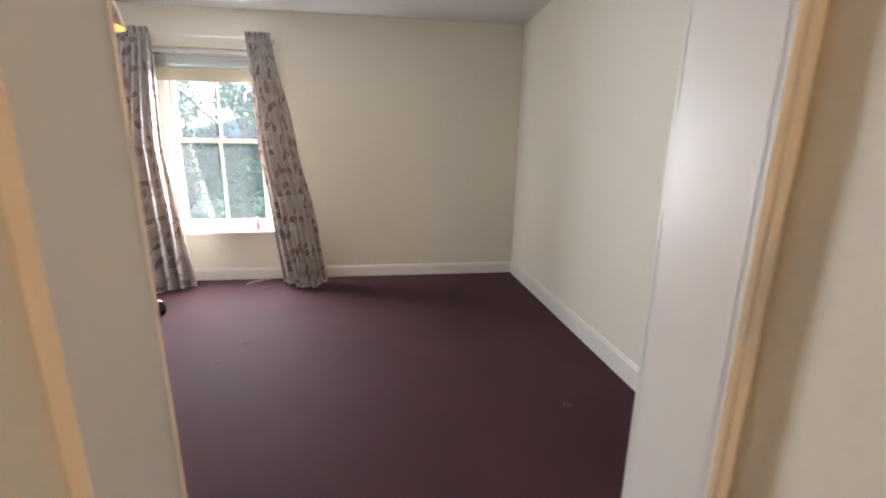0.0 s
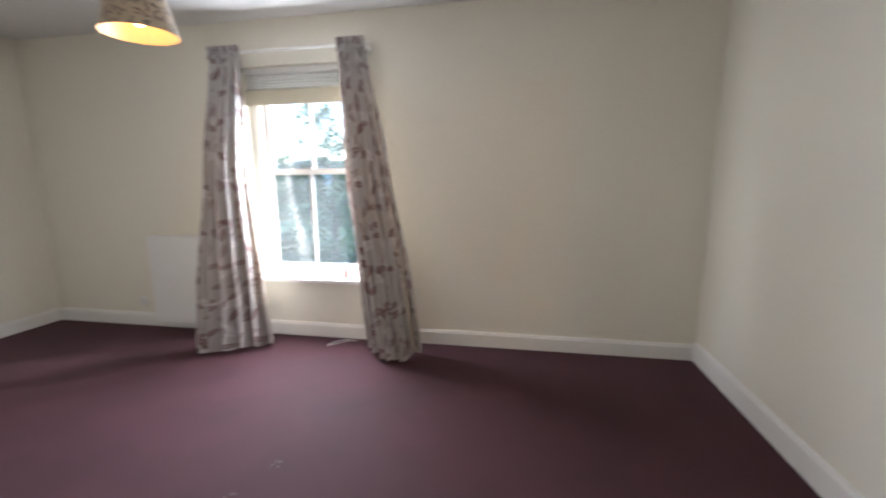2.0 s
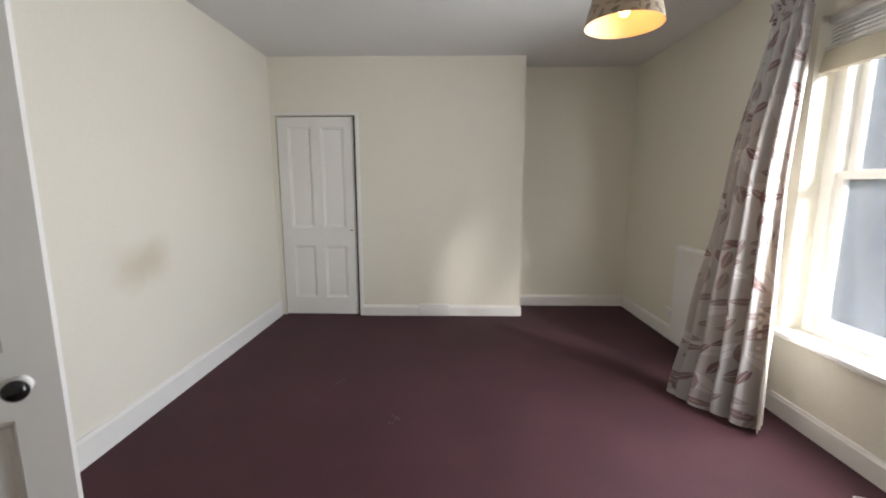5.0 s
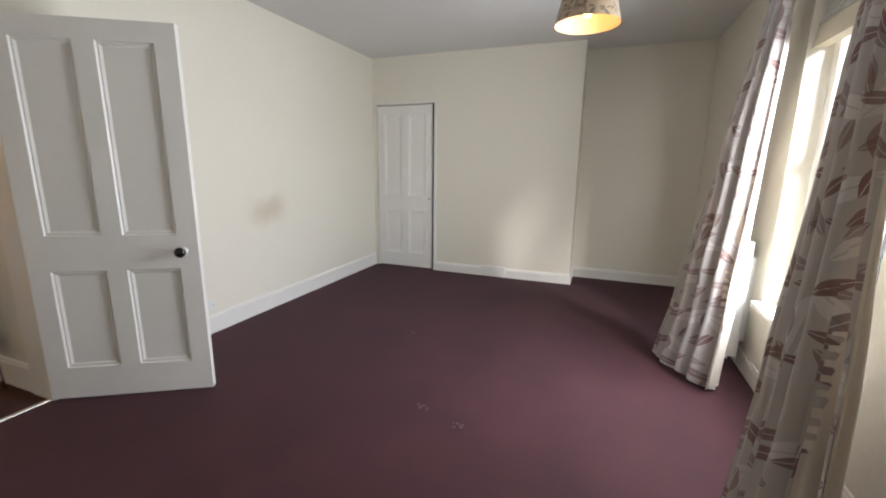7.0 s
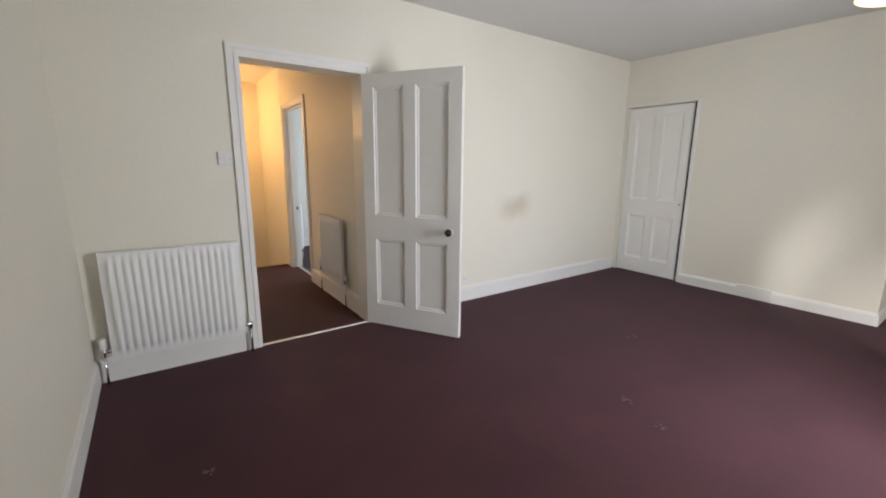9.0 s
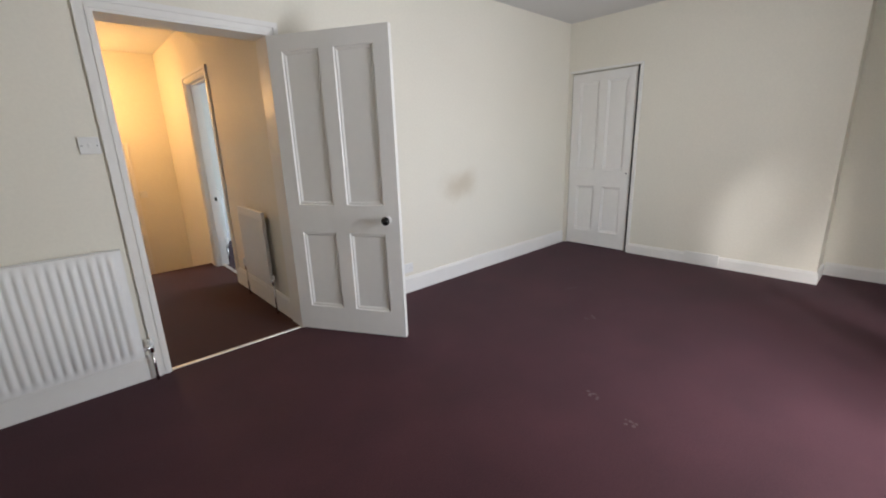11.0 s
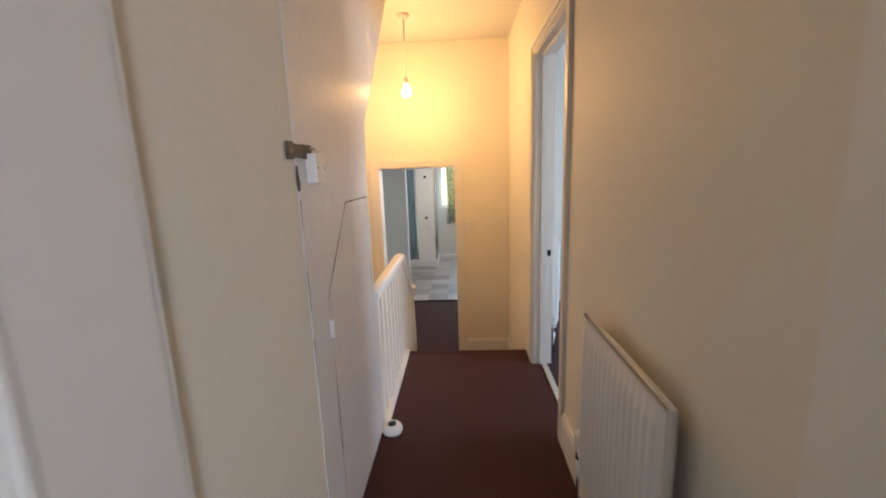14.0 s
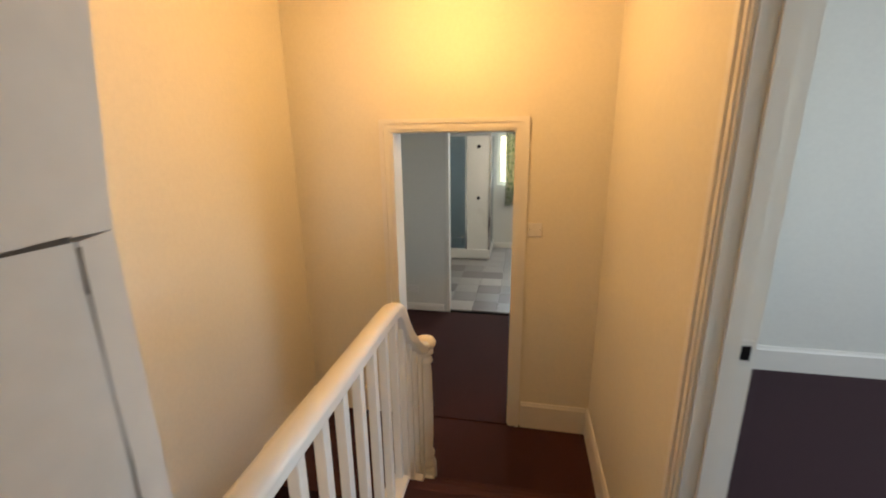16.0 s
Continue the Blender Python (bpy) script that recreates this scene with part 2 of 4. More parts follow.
GRASS = material("rough_grass", (0.07, 0.11, 0.035), 0.9, vary=0.5, grain=3, blotch=0.2, bump=0.3)
ASPHALT = material("asphalt", (0.055, 0.055, 0.06), 0.85, vary=0.3, grain=40, blotch=0.4, bump=0.2)
BOUNCE_PALE = material("pale_bounce_surface", (0.52, 0.50, 0.47), 0.9, vary=0.25, grain=12, blotch=0.5, bump=0.2)
LEAVES = material("tree_leaves", (0.055, 0.11, 0.03), 0.55, vary=0.6, grain=2.2, blotch=0.6, bump=0)
BARK = material("bark", (0.12, 0.085, 0.06), 0.9, vary=0.4, grain=20, bump=0.5)
HILL = material("distant_hill", (0.10, 0.15, 0.13), 0.95, vary=0.4, grain=0.05, blotch=0.012, bump=0)
CAR_WHITE = material("white_car_paint", (0.80, 0.80, 0.80), 0.18, vary=0.02, bump=0)
CAR_BLUE = material("blue_car_paint", (0.03, 0.10, 0.30), 0.18, vary=0.05, bump=0)
CAR_GLASS = material("dark_car_glass", (0.02, 0.025, 0.03), 0.05, vary=0.1, bump=0)
RUBBER = material("rubber", (0.02, 0.02, 0.02), 0.8, vary=0.2, bump=0)
HALL_GLOW = glowing("hall_bulb_glow", (1.0, 0.53, 0.17), 120)
ROOM_GLOW = glowing("room_bulb_glow", (1.0, 0.44, 0.12), 5)
BATH_GLOW = glowing("bath_light_glow", (1.0, 0.86, 0.66), 20)


# ---- mesh helpers ----
def box(bm, x0, x1, y0, y1, z0, z1, bevel=0.0):
    vs = [bm.verts.new((x, y, z)) for x in sorted((x0, x1)) for y in sorted((y0, y1)) for z in sorted((z0, z1))]
    fs = [bm.faces.new([vs[i] for i in q]) for q in ((0, 1, 3, 2), (4, 6, 7, 5), (0, 4, 5, 1), (2, 3, 7, 6), (0, 2, 6, 4), (1, 5, 7, 3))]
    if bevel:
        bmesh.ops.bevel(bm, geom=list({e for f in fs for e in f.edges}), offset=bevel, segments=2, affect="EDGES", profile=0.5)
    return bm


def boxes(*rows, bevel=0.0):
    bm = bmesh.new()
    for r in rows:
        box(bm, *r, bevel=bevel)
    return bm


def prism(bm, poly, axis, a, b):
    """A flat outline pushed from a to b along an axis."""
    def place(u, v, w):
        return {"x": (w, u, v), "y": (u, w, v), "z": (u, v, w)}[axis]
    lo = [bm.verts.new(place(u, v, a)) for u, v in poly]
    hi = [bm.verts.new(place(u, v, b)) for u, v in poly]
    bm.faces.new(lo)
    bm.faces.new(hi[::-1])
    for i in range(len(poly)):
        j = (i + 1) % len(poly)
        bm.faces.new((lo[i], hi[i], hi[j], lo[j]))
    bmesh.ops.recalc_face_normals(bm, faces=bm.faces[:])
    return bm


def lathe(bm, profile, seg=20, at=(0, 0, 0)):
    """Turned round the upright axis: profile of radius, height."""
    rings = []
    for r, z in profile:
        rings.append([bm.verts.new((at[0] + max(r, 1e-4) * math.cos(2 * math.pi * k / seg), at[1] + max(r, 1e-4) * math.sin(2 * math.pi * k / seg), at[2] + z)) for k in range(seg)])
    for a, b in zip(rings, rings[1:]):
        for k in range(seg):
            bm.faces.new((a[k], a[(k + 1) % seg], b[(k + 1) % seg], b[k]))
    bm.faces.new(rings[0][::-1])
    bm.faces.new(rings[-1])
    for f in bm.faces:
        f.smooth = True
    return bm


def tube(bm, pts, r, seg=8):
    """A round rod along points."""
    rings = []
    pts = [Vector(p) for p in pts]
    for i, p in enumerate(pts):
        d = (pts[min(i + 1, len(pts) - 1)] - pts[max(i - 1, 0)]).normalized()
        side = d.cross(Vector((0, 0, 1)) if abs(d.z) < 0.9 else Vector((1, 0, 0))).normalized()
        up = side.cross(d)
        rings.append([bm.verts.new(p + r * (math.cos(2 * math.pi * k / seg) * side + math.sin(2 * math.pi * k / seg) * up)) for k in range(seg)])
    for a, b in zip(rings, rings[1:]):
        for k in range(seg):
            f = bm.faces.new((a[k], a[(k + 1) % seg], b[(k + 1) % seg], b[k]))
            f.smooth = True
    bm.faces.new(rings[0][::-1])
    bm.faces.new(rings[-1])
    bmesh.ops.recalc_face_normals(bm, faces=bm.faces[:])
    return bm


def turned(bm, m):
    bmesh.ops.transform(bm, matrix=m, verts=bm.verts[:])
    return bm


def mesh_of(name, bm, mat):
    me = bpy.data.meshes.new(name)
    bmesh.ops.recalc_face_normals(bm, faces=bm.faces[:])
    bm.to_mesh(me)
    bm.free()
    me.materials.append(mat)
    return me


def part(name, bm, mat, parent, label=""):
    ob = new(name, mesh_of(name, bm, mat))
    ob.parent = parent
    return tagged(ob, label)


def thing(name, at, label, category, group="", turn=0.0):
    ob = new(name)
    ob.empty_display_size = 0.1
    ob.matrix_world = pose(*at, 0, 0, turn)
    return tagged(ob, label, category, group)


def solid(name, bm, mat, label, category):
    return tagged(new(name, mesh_of(name, bm, mat)), label, category)


def structure(name, bm, mat, label="", category=""):
    return tagged(new(name, mesh_of(name, bm, mat)), label, category or name.split("_")[0], kind="structure")


# ---- the large structure ----
TOP, HALL_TOP, LOW = 2.664, 2.56, -0.62
WX0, WX1, WZ0, WZ1 = -2.06, -1.03, 0.53, 2.31       # bedroom window opening
SY = 0.80                                            # bedroom face of the south wall
DX0, DX1, DZ = -0.24, 0.63, 2.06                     # bedroom doorway

structure("floor_bedroom", boxes((-4.5, 1.75, 0.78, 4.98, -0.2, 0.0)), CARPET, "worn plum carpet covering the bedroom floor", "floor")
structure("floor_landing", boxes((-0.33, 0.70, -1.79, 0.78, -0.2, 0.0)), CARPET_LAMPLIT, "plum carpet on the upper landing", "floor")
structure("floor_back_bedroom", boxes((-3.3, -0.33, -2.99, 0.62, -0.2, 0.0)), CARPET_DULL, "dark carpet in the back bedroom", "floor")
structure("ceiling_bedroom", boxes((-4.5, 1.75, 0.62, 4.98, TOP, TOP + 0.1)), CEILING, "white painted bedroom ceiling", "ceiling")
structure("ceiling_landing", boxes((-0.385, 1.85, -3.2, 0.62, HALL_TOP, HALL_TOP + 0.1)), CEILING, "white ceiling over the landing", "ceiling")
structure("ceiling_back_bedroom", boxes((-3.45, -0.385, -3.15, 0.62, HALL_TOP, HALL_TOP + 0.1)), CEILING, "white ceiling in the back bedroom", "ceiling")

structure("wall_north", boxes((-4.5, WX0, 4.66, 4.98, 0, TOP), (WX1, 1.75, 4.66, 4.98, 0, TOP), (WX0, WX1, 4.66, 4.98, 0, WZ0), (WX0, WX1, 4.66, 4.98, WZ1, TOP)), PAINT, "cream wall with the window opening", "wall")
structure("wall_east", boxes((1.602, 1.75, SY, 4.66, 0, TOP)), PAINT, "plain cream bedroom wall", "wall")
structure("wall_south", boxes((-4.5, DX0 - 0.028, 0.62, SY, 0, TOP), (DX1 + 0.028, 1.75, 0.62, SY, 0, TOP), (DX0 - 0.028, DX1 + 0.028, 0.62, SY, DZ + 0.028, TOP)), PAINT_SHADED, "cream wall with the bedroom doorway", "wall")
structure("wall_west", boxes((-4.5, -4.324, 3.384, 4.66, 0, TOP)), PAINT, "cream wall at the back of the alcove", "wall")
structure("wall_chimney_breast", boxes((-4.5, -3.922, 1.665, 3.384, 0, TOP), (-4.5, -3.922, SY, 0.852, 0, TOP), (-4.5, -3.922, 0.852, 1.665, 2.095, TOP), (-4.5, -4.05, 0.852, 1.665, 0, 2.095)), PAINT, "cream projecting wall with the cupboard opening", "wall")

BY0, BY1, BZ = -1.59, -0.79, 2.04                    # back bedroom doorway
structure("wall_landing_west", boxes((-0.385, -0.265, BY1, 0.62, -0.2, HALL_TOP), (-0.385, -0.265, -3.03, BY0, -0.9, HALL_TOP), (-0.385, -0.265, BY0, BY1, BZ, HALL_TOP)), PAINT, "cream landing wall with the back bedroom doorway", "wall")
LX0, LX1, LZ = 0.27, 1.04, 1.395                     # lower doorway
structure("wall_landing_south", boxes((-0.40, LX0, -3.2, -3.03, -2.75, HALL_TOP), (LX1, 1.85, -3.2, -3.03, -2.75, HALL_TOP), (LX0, LX1, -3.2, -3.03, LZ, HALL_TOP), (LX0, LX1, -3.2, -3.03, -2.75, LOW - 0.2)), PAINT, "cream wall above the lower landing doorway", "wall")
structure("wall_stair_east", boxes((1.72, 1.85, -3.03, 0.62, -2.75, HALL_TOP)), PAINT, "cream stairwell wall", "wall")
structure("wall_landing_east", boxes((0.668, 0.76, 0.0, 0.62, 0, HALL_TOP)), PAINT, "short plastered wall beside the bedroom door", "wall")
# added out of view, blocks daylight leaking into the stairwell from below
structure("wall_stair_west", boxes((0.64, 0.70, -3.03, 0.62, -2.75, -0.83)), PAINT, "unseen wall added below the landing to keep outside light out", "wall")
structure("wall_stair_north", boxes((0.76, 1.72, 0.50, 0.62, -2.75, HALL_TOP)), PAINT, "plain wall closing the stairwell", "wall")
structure("wall_back_bedroom_south", boxes((-3.45, -0.385, -3.15, -2.99, 0, HALL_TOP)), PAINT_PALE, "pale wall of the back bedroom", "wall")
structure("wall_back_bedroom_west", boxes((-3.45, -3.3, -2.99, -1.7, 0, HALL_TOP), (-3.45, -3.3, 0.1, 0.62, 0, HALL_TOP), (-3.45, -3.3, -1.7, 0.1, 0, 0.85), (-3.45, -3.3, -1.7, 0.1, 2.05, HALL_TOP)), PAINT_PALE, "pale wall with a window opening", "wall")

# stairs: three down to the lower landing, then a flight down beside the balustrade
structure("floor_lower_landing", boxes((-0.27, 1.72, -3.2, -2.25, LOW - 0.2, LOW), (-0.27, 2.4, -4.94, -3.2, LOW - 0.2, LOW - 0.012)), CARPET_LAMPLIT, "plum carpet on the lower landing and lobby", "floor")
stair = thing("carpeted_steps", (0.2, -1.79, LOW), "three plum-carpeted steps down to the lower landing", "stairs")
for k in range(2):
    zt, y1 = -0.207 * (k + 1), -1.79 - 0.23 * k
    bm = boxes((-0.265, 0.635, y1 - 0.255, y1, zt - 0.03, zt), bevel=0.008)
    box(bm, -0.265, 0.635, y1 - 0.23, y1, -0.85, zt - 0.03)
    part("step", turned(bm, Matrix.Translation((-0.2, 1.79, -LOW))), CARPET_LAMPLIT, stair)
nose = boxes((-0.265, 0.66, -1.815, -1.77, -0.035, 0.003), bevel=0.008)
part("nosing", turned(nose, Matrix.Translation((-0.2, 1.79, -LOW))), CARPET_LAMPLIT, stair)
flight = thing("staircase", (1.2, -2.25, -2.75), "plum-carpeted flight descending beside the balustrade", "stairs")
for k in range(10):
    y0, zt = -2.25 + 0.24 * k, LOW - 0.205 * (k + 1)
    part("step", turned(boxes((0.70, 1.72, y0, y0 + 0.265, zt - 0.25, zt)), Matrix.Translation((-1.2, 2.25, 2.75))), CARPET_LAMPLIT, flight)
structure("floor_ground_storey", boxes((0.6, 1.85, -3.2, 0.62, -2.85, -2.75)), CARPET, "floor at the stair foot", "floor")

# lobby and bathroom beyond the lower doorway
structure("wall_lobby_east", boxes((2.4, 2.5, -4.94, -3.2, LOW - 0.1, 1.62)), PAINT, "cream lobby wall", "wall")
# unseen opening cut here to let the added lobby light in
structure("wall_lobby_west", boxes((-0.5, -0.27, -4.94, -4.4, LOW - 0.1, 1.62), (-0.5, -0.27, -3.6, -3.2, LOW - 0.1, 1.62), (-0.5, -0.27, -4.4, -3.6, LOW - 0.1, 0.25), (-0.5, -0.27, -4.4, -3.6, 1.25, 1.62)), PAINT, "unseen cream lobby wall, set up to control the light", "wall")
structure("wall_lobby_south", boxes((1.02, 2.5, -5.04, -4.94, LOW - 0.1, 1.62), (-0.9, 0.20, -5.04, -4.94, LOW - 0.1, 1.62), (0.20, 1.02, -5.04, -4.94, 1.45, 1.62)), PAINT_PALE, "pale lobby wall with the bathroom opening", "wall")
# unseen wall added to stop outside light leaking into the lobby
structure("wall_lobby_north", boxes((1.85, 2.5, -3.2, -3.1, LOW - 0.1, 1.7)), PAINT, "unseen cream lobby wall, set up to control the light", "wall")
structure("ceiling_lobby", boxes((-0.5, 2.5, -5.04, -3.2, 1.62, 1.7)), CEILING, "white lobby ceiling", "ceiling")
structure("ceiling_bathroom", boxes((-0.9, 2.2, -8.2, -5.04, 1.62, 1.7)), CEILING, "white bathroom ceiling", "ceiling")
structure("wall_bathroom_west", boxes((-0.9, -0.75, -8.2, -5.04, LOW - 0.1, 1.62)), PAINT_PALE, "pale bathroom wall", "wall")
structure("wall_bathroom_east", boxes((2.05, 2.2, -8.2, -5.04, LOW - 0.1, 1.62)), PAINT_PALE, "pale bathroom wall", "wall")
BX0, BX1, BZ0, BZ1 = -0.05, 0.68, 0.55, 1.45
structure("wall_bathroom_south", boxes((-0.75, BX0, -8.2, -8.02, LOW - 0.1, 1.62), (BX1, 2.05, -8.2, -8.02, LOW - 0.1, 1.62), (BX0, BX1, -8.2, -8.02, LOW - 0.1, BZ0), (BX0, BX1, -8.2, -8.02, BZ1, 1.62)), PAINT_PALE, "pale bathroom wall with its window", "wall")
bath_floor = structure("floor_bathroom", boxes((-0.75, 2.05, -8.02, -4.985, LOW - 0.2, LOW - 0.012)), DARK, "patchwork of grey vinyl tiles in the bathroom", "floor")


# ---- trim ----
def skirting(name, runs, h=0.125, t=0.018, mat=GLOSS):
    """Runs of (axis, face, from, to, side, z0): boards with a rounded top edge."""
    bm = bmesh.new()
    for axis, face, a, b, side, z0 in runs:
        prof = [(0, z0), (t, z0), (t, z0 + h - 0.022), (t * 0.72, z0 + h - 0.012), (t * 0.55, z0 + h), (0, z0 + h)]
        prism(bm, [(face + side * p, z) for p, z in prof], "y" if axis == "x" else "x", a, b) if axis == "x" else prism(bm, [(face + side * p, z) for p, z in prof], "x", a, b)
    return structure(name, bm, mat, "white painted skirting board", "skirting board")


skirting("baseboard_1", [("x", 1.602, 0.818, 4.642, -1, 0)], 0.15)
skirting("baseboard_2", [("y", 4.66, -4.30, 1.602, -1, 0)], 0.125)
skirting("baseboard_3", [("x", -4.324, 3.402, 4.642, 1, 0)], 0.125)
skirting("baseboard_4", [("x", -3.922, 1.70, 3.384, 1, 0)], 0.115, 0.022)
skirting("baseboard_5", [("y", 3.384, -4.30, -3.90, 1, 0)], 0.115)
skirting("baseboard_6", [("y", SY, -3.90, -0.325, 1, 0), ("y", SY, 0.72, 1.582, 1, 0)], 0.155)
skirting("baseboard_7", [("x", -0.265, -0.715, 0.60, 1, 0)], 0.17)
skirting("baseboard_8", [("x", 0.668, 0.0, 0.59, -1, 0)], 0.17)
skirting("baseboard_9", [("y", -2.99, -3.3, -0.42, 1, 0)], 0.15)
skirting("baseboard_10", [("y", -3.03, -0.245, 0.185, 1, LOW), ("y", -3.03, 1.125, 1.70, 1, LOW)], 0.195)
skirting("baseboard_11", [("x", -0.265, -3.03, -2.27, 1, LOW)], 0.195)
skirting("baseboard_12", [("y", -4.94, 1.09, 2.4, 1, LOW)], 0.08)
skirting("baseboard_13", [("y", -8.02, -0.75, 0.70, 1, LOW)], 0.10)
rake = bmesh.new()
prism(rake, [(-2.27, LOW), (-2.27, LOW + 0.195), (-1.67, 0.19), (-1.67, -0.02)], "x", -0.265, -0.247)
structure("baseboard_14", rake, GLOSS, "white skirting raking down beside the steps", "skirting board")
rake = bmesh.new()
prism(rake, [(-3.01, LOW), (-3.01, LOW + 0.17), (-2.35, LOW + 0.17), (0.0, LOW - 1.84), (0.0, LOW - 2.13), (-2.35, LOW - 0.12)], "x", 1.702, 1.72)
structure("baseboard_15", rake, GLOSS, "white skirting raking down the stairwell wall", "skirting board")


def architrave(name, axis, face, side, u0, u1, z0, top, w=0.08, t=0.02, sides="both"):
    """Moulded door surround on a wall face: stepped boards mitred into one mesh."""
    bm = bmesh.new()
    for inset, width, thick in ((0.0, w * 0.97, t * 0.55), (w * 0.18, w * 0.22, t * 0.85), (w * 0.62, w * 0.38, t)):
        a, b = inset, inset + width
        rows = []
        if sides in ("both", "low"):
            rows.append((u0 - b, u0 - a, z0, top + a))
        if sides in ("both", "high"):
            rows.append((u1 + a, u1 + b, z0, top + a))
        lo = u0 - b if sides in ("both", "low") else u0
        hi = u1 + b if sides in ("both", "high") else u1
        rows.append((lo, hi, top + a, top + b))
        f0, f1 = face, face + side * thick
        for p, q, r, s in rows:
            if axis == "y":
                box(bm, p, q, f0, f1, r, s)
            else:
                box(bm, f0, f1, p, q, r, s)
    return structure(name, bm, GLOSS, "white moulded door surround", "door frame")


def lining(name, axis, lo, hi, u0, u1, z0, top, t=0.028, stop=True):
    """Boards that line a doorway's cheeks and head, with a stop bead."""
    bm = bmesh.new()
    rows = [(u0, u0 + t, z0, top), (u1 - t, u1, z0, top), (u0 + t, u1 - t, top - t, top)]
    if stop:
        mid = (lo + hi) / 2
    for p, q, r, s in rows:
        if axis == "y":
            box(bm, p, q, lo, hi, r, s)
        else:
            box(bm, lo, hi, p, q, r, s)
    if stop:
        for p, q, r, s in ((u0 + t, u0 + t + 0.012, z0, top - t), (u1 - t - 0.012, u1 - t, z0, top - t), (u0 + t + 0.012, u1 - t - 0.012, top - t - 0.012, top - t)):
            if axis == "y":
                box(bm, p, q, mid - 0.02, mid + 0.02, r, s)
            else:
                box(bm, mid - 0.02, mid + 0.02, p, q, r, s)
    return structure(name, bm, GLOSS, "white painted door lining", "door frame")


architrave("trim_1", "y", SY, 1, DX0, DX1, 0, DZ)
architrave("trim_2", "y", 0.62, -1, DX0, DX1, 0, DZ, sides="high", w=0.075)
lining("trim_3", "y", 0.618, SY + 0.002, DX0 - 0.028, DX1 + 0.028, 0, DZ + 0.028, stop=False)
architrave("trim_4", "x", -0.265, 1, BY0, BY1, 0, BZ, w=0.07)
lining("trim_5", "x", -0.387, -0.263, BY0 - 0.02, BY1 + 0.02, 0, BZ + 0.02)
architrave("trim_6", "y", -3.03, 1, LX0, LX1, LOW, LZ, w=0.075)
lining("trim_7", "y", -3.202, -3.028, LX0 - 0.02, LX1 + 0.02, LOW, LZ + 0.02, stop=False)
lining("trim_8", "y", -5.045, -4.93, 0.18, 1.05, LOW, 1.47, stop=False)
structure("trim_9", boxes((-3.93, -3.905, 1.665, 1.70, 0, 2.10), (-3.93, -3.905, 0.82, 1.70, 2.10, 2.125), bevel=0.004), GLOSS, "thin white cupboard door frame", "door frame")
# solid strip: the gap's shade is put in as near-black colour
structure("trim_13", boxes((-3.935, -3.906, 1.6495, 1.6635, 0.004, 2.094)), DARK, "near-black strip standing in for the shaded gap at the cupboard door's edge", "door frame")
structure("trim_10", boxes((-0.238, 0.628, 0.772, 0.80, 0.0, 0.008), bevel=0.003), BRASS, "pale metal carpet strip across the doorway", "threshold")
structure("trim_11", boxes((-0.355, -0.318, BY0, BY1, 0.0, 0.009), bevel=0.003), BRASS, "pale metal carpet strip across the doorway", "threshold")
structure("trim_12", boxes((0.27, 1.04, -3.06, -3.02, LOW - 0.01, LOW + 0.008), bevel=0.003), CARPET_LAMPLIT, "carpeted lip of the lower doorway", "threshold")


# ---- doors ----
def four_panel_door(name, at, turn, w, h, label, knob=True, hinges=True, t=0.042):
    """Four-panel leaf hung on its local left edge: frame, panels with raised bead, knobs on both faces, hinges."""
    door = tagged(thing(name, at, label, "door", turn=turn), kind="structure")
    st, mid, top, lock0, lock1, bot = 0.105, 0.10, 0.10, 0.75, 0.945, 0.185
    x1, x2 = w / 2 - mid / 2, w / 2 + mid / 2
    bm = boxes((0, st, -t / 2, t / 2, 0, h), (w - st, w, -t / 2, t / 2, 0, h), (st, w - st, -t / 2, t / 2, 0, bot), (st, w - st, -t / 2, t / 2, lock0, lock1),
               (st, w - st, -t / 2, t / 2, h - top, h), (x1, x2, -t / 2, t / 2, bot, lock0), (x1, x2, -t / 2, t / 2, lock1, h - top))
    part("door_frame", bm, GLOSS, door)
    for xa, xb in ((st, x1), (x2, w - st)):
        for za, zb in ((bot, lock0), (lock1, h - top)):
            bm = bmesh.new()
            rows = ((0.0, t / 2 - 0.001), (0.006, 0.012), (0.014, 0.0135), (0.026, 0.006))
            for s in (-1, 1):
                rings = [[bm.verts.new((x, s * d, z)) for x, z in ((xa + i, za + i), (xb - i, za + i), (xb - i, zb - i), (xa + i, zb - i))] for i, d in rows]
                for p, q in zip(rings, rings[1:]):
                    for k in range(4):
                        bm.faces.new((p[k], p[(k + 1) % 4], q[(k + 1) % 4], q[k]))
                bm.faces.new(rings[-1])
            part("panel", bm, GLOSS, door)
    if knob:
        for s in (-1, 1):
            plate = lathe(bmesh.new(), [(0.026, 0), (0.026, 0.004), (0.020, 0.009), (0.011, 0.011)])
            bm = lathe(bmesh.new(), [(0.009, 0.009), (0.010, 0.022), (0.022, 0.030), (0.029, 0.042), (0.029, 0.050), (0.023, 0.060), (0.010, 0.066)])
            m = pose(w - 0.080, s * t / 2, 0.850, 90 if s < 0 else -90)
            p = part("rose", turned(plate, m), PLASTIC, door, "white rose behind the knob")
            part("knob", turned(bm, m), BLACK, p, "round black knob")
    if hinges:
        for z in (0.25, h - 0.25):
            bm = tube(bmesh.new(), [(-0.004, t / 2 + 0.003, z - 0.045), (-0.004, t / 2 + 0.003, z + 0.045)], 0.006)
            part("hinge", bm, GLOSS, door)
    return door


four_panel_door("door_1", (-0.254, 0.803, 0.012), 121.5, 0.852, 2.04, "white four-panel wooden door standing open into the bedroom")
